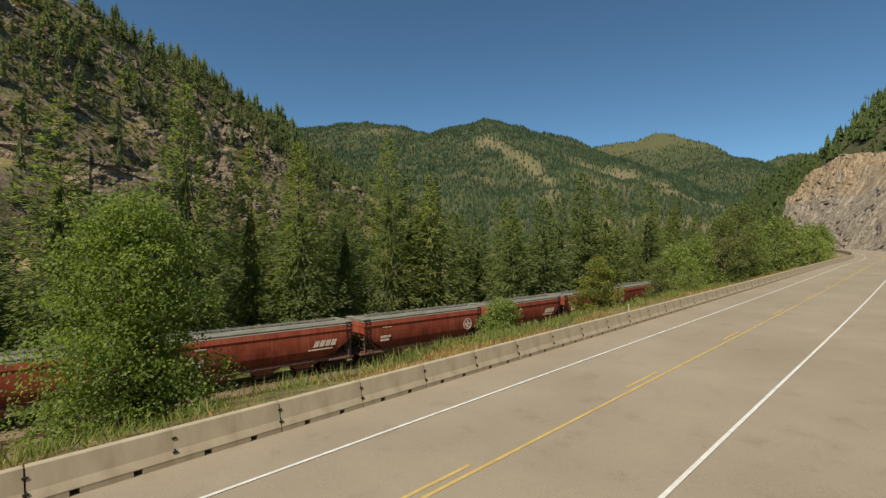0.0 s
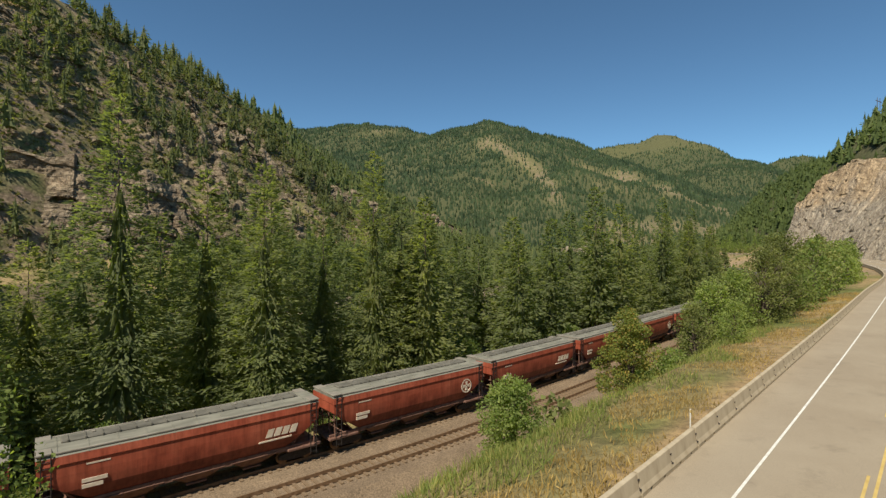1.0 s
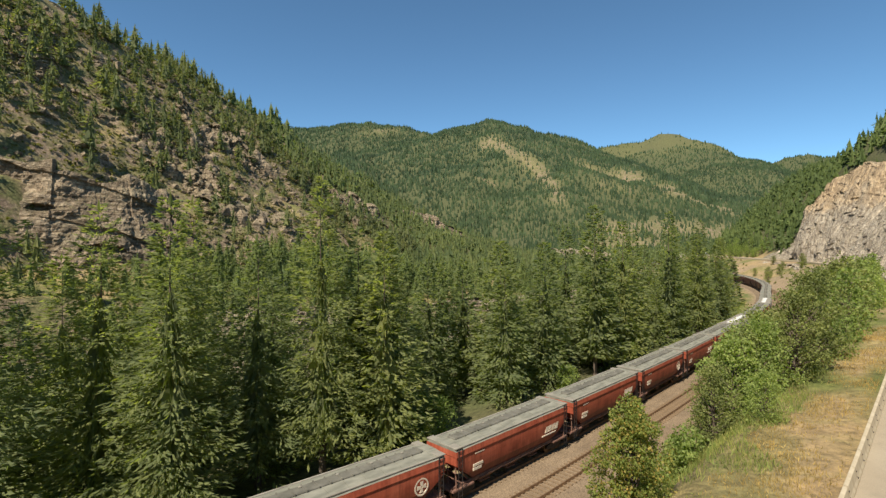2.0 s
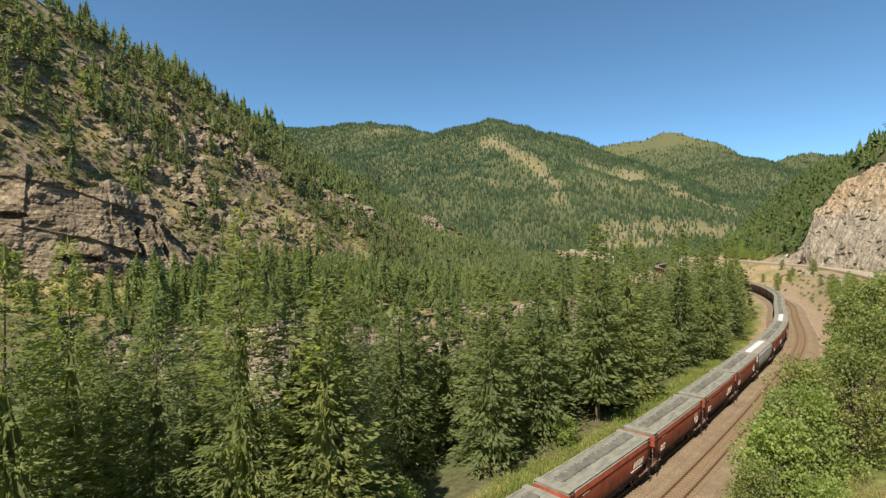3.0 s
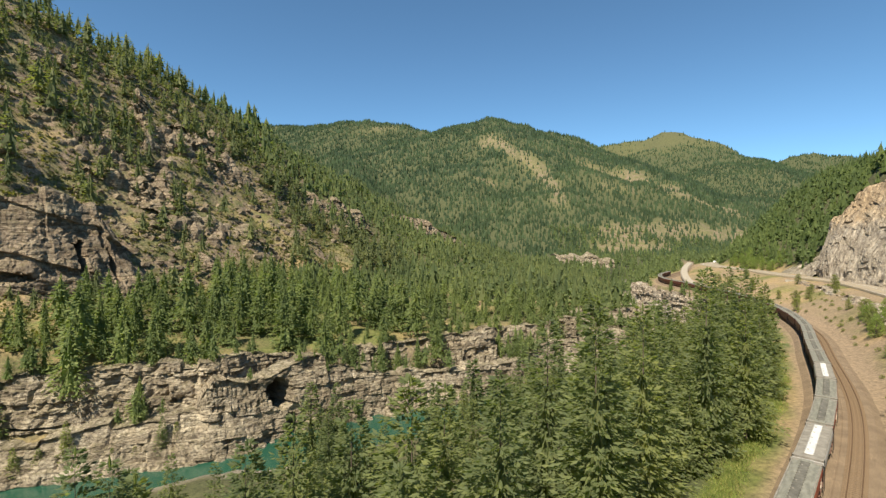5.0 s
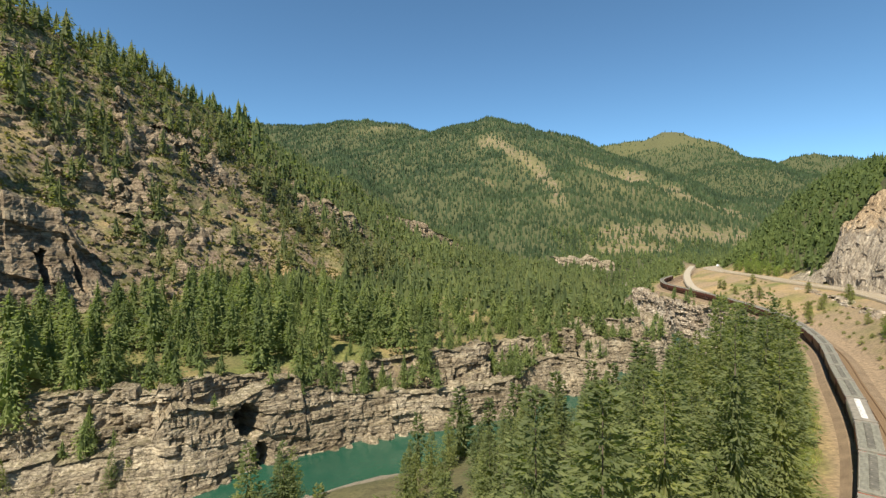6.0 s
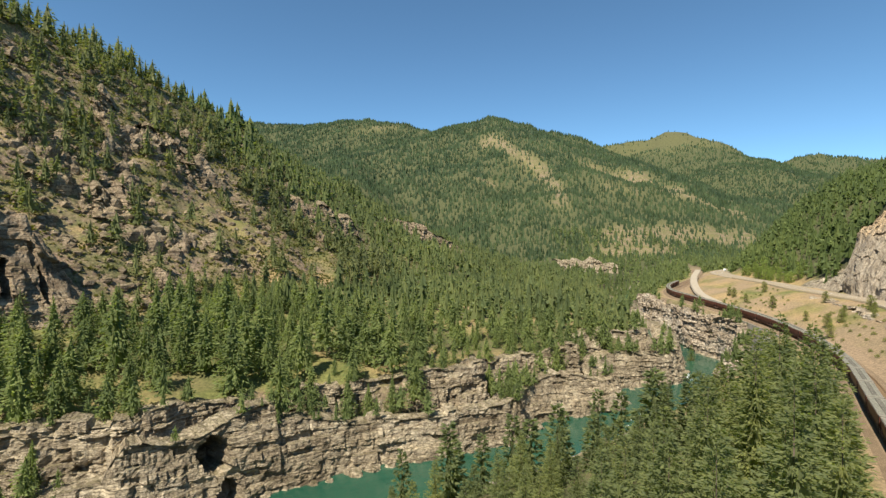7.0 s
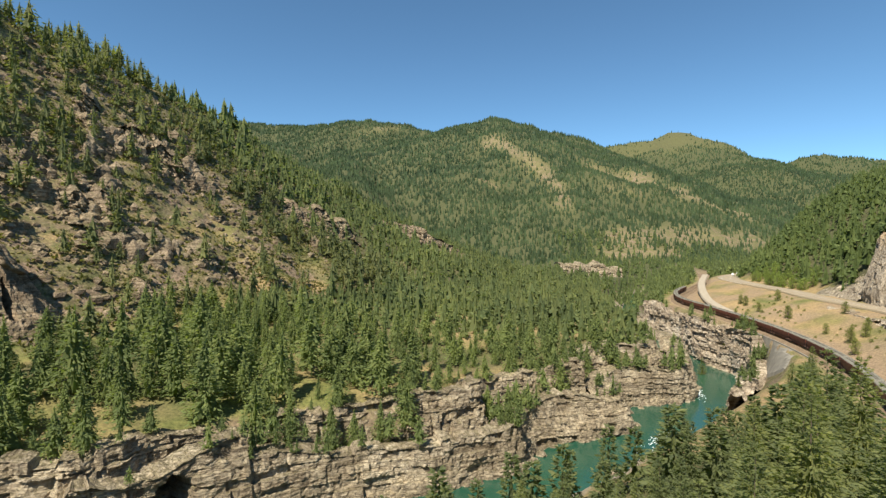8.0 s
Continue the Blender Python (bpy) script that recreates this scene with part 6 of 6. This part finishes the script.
# ---- two white vans where the highway leaves the valley ----
def white_van(x, y, turn):
    van = tagged(new("van"), "small white delivery van standing on the far highway", "van", "vans on the highway")
    van.matrix_basis = pose(x, y, float(road_z(y)) + 0.05, 0, 0, turn)

    def shell(bm):
        # Bonnet, sloping windscreen and a tall square body, swept across.
        side = ((-2.6, 0.45), (-2.6, 2.2), (-2.45, 2.35), (0.9, 2.35), (1.75, 1.45), (2.5, 1.2), (2.62, 0.9), (2.62, 0.45))
        rings = [[bm.verts.new((w * (1.0 if z < 1.5 else 0.92), l, z)) for l, z in side] for w in (-0.98, 0.98)]
        for a in range(len(side)):
            b = (a + 1) % len(side)
            bm.faces.new((rings[0][a], rings[0][b], rings[1][b], rings[1][a]))
        bm.faces.new(rings[0]), bm.faces.new(rings[1][::-1])

    hold("body", mesh_of("body", shell, VAN_WHITE), van)

    def screen(bm):
        bm.faces.new([bm.verts.new(q) for q in ((-0.82, 1.05, 2.22), (0.82, 1.05, 2.22), (0.86, 1.7, 1.53), (-0.86, 1.7, 1.53))])
        bmesh.ops.solidify(bm, geom=bm.faces[:], thickness=0.03)

    hold("windscreen", mesh_of("windscreen", screen, STEEL_DARK), van, pose(0, 0.02, 0.03), "dark windscreen")

    def wheel(bm):
        bmesh.ops.create_cone(bm, cap_ends=True, segments=16, radius1=0.36, radius2=0.36, depth=0.24, matrix=pose(0, 0, 0, 0, 90, 0))

    tyre = mesh_of("wheel", wheel, STEEL_DARK)
    for w in (-0.88, 0.88):
        for l in (-1.6, 1.65):
            hold("wheel", tyre, van, pose(w, l, 0.36), "black wheel")


VAN_WHITE = simple("white van paint", (0.72, 0.72, 0.7), (0.82, 0.82, 0.8), 2.0, 0.35)
white_van(317.5, 618.0, -40)
white_van(333.5, 637.0, -44)


# ---- grass on the verge, outcrops on the slope ----
def grass_patch():
    r = np.random.default_rng(44)
    n = 80000
    y = r.uniform(6, 95, n)
    a, b = across(offset(RAIL, 9.4), y), across(offset(ROAD, -6.7), y)
    x = a + (b - a) * r.random(n)
    thick = fbm(x / 5, y / 5, 0, 3, 45) + 0.25 > r.uniform(-0.6, 0.6, n)
    x, y = x[thick], y[thick]
    n = len(x)
    p = np.stack([x, y, ground_z(x, y) - 0.03], 1)
    d = r.normal(0, 0.35, (n, 3)) + (0, 0, 1.0)
    d /= np.linalg.norm(d, axis=1)[:, None]
    size = r.uniform(0.25, 0.8, n) * (1 + 0.7 * np.clip(fbm(x / 6, y / 6, 0, 2, 46), 0, 1))
    gap = across(offset(ROAD, -6.7), y) - x
    dry_side = gap < 6.4 + 3.0 * fbm(x / 4, y / 4, 0, 2, 47)
    for pick, name, mat, tall, text in ((~dry_side, "verge_grass", GRASS, 1.0, "tall green and straw-coloured grass on the verge"), (dry_side, "straw_grass", STRAW, 0.5, "short dry straw-coloured grass beside the barrier")):
        h = size[pick] * tall
        me = raw_mesh(name, *kites(p[pick], d[pick], r.normal(0, 1, (len(h), 3)), h, np.full(len(h), 0.024), np.zeros(len(h))))
        tagged(mesh_object(name, me, mat), text, "grass", kind="stuff")


grass_patch()


def rail_grass():
    """A strip of grass between the path beside the rails and the firs."""
    r = np.random.default_rng(52)
    line = RAIL[(RAIL[:, 1] > 30) & (RAIL[:, 1] < 205)]
    n = 52000
    k = r.integers(1, len(line) - 1, n)
    g = line[k + 1] - line[k - 1]
    g /= np.linalg.norm(g, axis=1)[:, None]
    d = r.triangular(6.2, 8.6, 11.5, n) + 0.7 * fbm(line[k, 1] / 5, 0 * k, 0, 2, 53)
    q = line[k] + g * r.uniform(-0.5, 0.5, n)[:, None] + np.stack([-g[:, 1], g[:, 0]], 1) * d[:, None]
    p = np.stack([q[:, 0], q[:, 1], ground_z(q[:, 0], q[:, 1]) - 0.03], 1)
    lean = r.normal(0, 0.4, (n, 3)) + (0, 0, 1.0)
    lean /= np.linalg.norm(lean, axis=1)[:, None]
    me = raw_mesh("rail_grass", *kites(p, lean, r.normal(0, 1, (n, 3)), r.uniform(0.3, 0.8, n), np.full(n, 0.035), np.zeros(n)))
    tagged(mesh_object("rail_grass", me, GRASS), "yellow-green grass between the firs and the track", "grass", kind="stuff")


rail_grass()


def outcrop(seed, fineness=2):
    bm = bmesh.new()
    bmesh.ops.create_icosphere(bm, subdivisions=fineness, radius=1.0)
    v = np.array([q.co for q in bm.verts])
    f = np.array([[q.index for q in t.verts] for t in bm.faces])
    bm.free()
    val, inside = cells(v[:, 0] * 2.2, v[:, 1] * 2.2, v[:, 2] * 2.6, seed)
    val2, _ = cells(v[:, 0] * 5, v[:, 1] * 5, v[:, 2] * 5, seed + 9)
    v = v * (0.72 + 0.5 * val + 0.16 * val2)[:, None]
    return v, f


def scatter_rocks(name, mat, label, spots, sizes, seed, flat=0.75):
    models = [outcrop(seed + 3 * k, 1 if k else 2) for k in range(5)]
    models = [(v * (1.0, 1.0, flat), f) for v, f in models]
    return spread(name, models, spots, sizes, mat, label, "rocks", seed, 0.2)


def crag(x, y):
    up, lo = along(UPPER, y), along(LOWER, y)
    zone = (x < lo + 8) & (x > up - 90) & (y > 200) & (y < 520)
    return zone & (fbm(x / 30, y / 30, 0, 3, 91) > -0.3)


def slope_outcrops():
    """Clusters of angular blocks where the bedrock breaks through the slope."""
    r = np.random.default_rng(81)
    heads = ((-173, 368), (-173, 389), (-163, 392), (-163, 415), (-151, 421), (-166, 441), (-143, 415), (-149, 398), (-167, 320), (-159, 327), (-159, 342), (-149, 343), (-154, 358), (-142, 329), (-134, 332), (-122, 328), (-120, 338), (-93, 497), (-87, 538), (-74, 525), (-79, 471), (-179, 322), (-175, 333), (-185, 335))
    spots = np.concatenate([np.array(c) + r.normal(0, 4.5, (13, 2)) for c in heads])
    models = [outcrop(520 + 3 * k, 1 if k < 4 else 2) for k in range(6)]
    models = [(v * (0.9, 1.0, 1.35), f) for v, f in models]
    spread("outcrops", models, spots, r.triangular(0.8, 1.8, 5.2, len(spots)), ROCK_BLUFF, "broken brown rock outcrops among pines on the mountain slope", "rocks", 82, 0.6)


slope_outcrops()
spots = spaced(16000, -330, -40, 190, 520, 2.6, crag, 92)
scatter_rocks("crags", ROCK_BLUFF, "jagged purple-brown crags on the mountain slope", spots, np.random.default_rng(93).uniform(0.25, 1.0, len(spots)) ** 2.5 * 3.2, 94, 0.8)
shore_y = np.random.default_rng(99).uniform(165, 400, 160)
shore_x = np.where(np.random.default_rng(98).random(160) < 0.7, along(BANK_L, shore_y) + np.random.default_rng(97).normal(0, 1.6, 160), along(BANK_R, shore_y) + np.random.default_rng(96).normal(0, 1.5, 160))
models_ = [outcrop(500 + k) for k in range(3)]


def shore_rocks():
    r = np.random.default_rng(55)
    pieces = []
    for x, y in zip(shore_x, shore_y):
        v, f = models_[int(r.integers(3))]
        s = r.uniform(0.5, 1.9)
        pieces.append((v * (s, s, 0.7 * s) + (x, y, -33.0), f))
    me = raw_mesh("shore_rocks", *joined(pieces))
    tagged(mesh_object("shore_rocks", me, ROCK_BROWN), "fallen brown boulders along the waterline", "rocks", kind="stuff")


shore_rocks()


def rapids():
    """Streaks of foam, drawn out along the current in two reaches."""
    r = np.random.default_rng(66)
    n = 150
    first = r.random(n) < 0.72
    x = np.where(first, 98 + r.normal(0, 4.5, n), 137 + r.normal(0, 2.2, n))
    y = np.where(first, 272 + 0.75 * (x - 98) + r.normal(0, 2.4, n), 325 + 1.1 * (x - 137) + r.normal(0, 3.0, n))
    x = np.clip(x, along(BANK_L, y) + 3, along(BANK_R, y) - 3)
    p = np.stack([x, y, np.full(n, -32.96)], 1)
    d = np.stack([r.normal(0.7, 0.15, n), r.normal(0.7, 0.15, n), 0 * x], 1)
    d /= np.linalg.norm(d, axis=1)[:, None]
    size = r.uniform(0.6, 2.6, n)
    me = raw_mesh("rapids", *kites(p, d, np.tile((0, 0, 1.0), (n, 1)), size, size * 0.11, np.full(n, -0.2)))
    tagged(mesh_object("rapids", me, FOAM), "streaks of white water on the river rapids", "rapids", kind="stuff")


rapids()
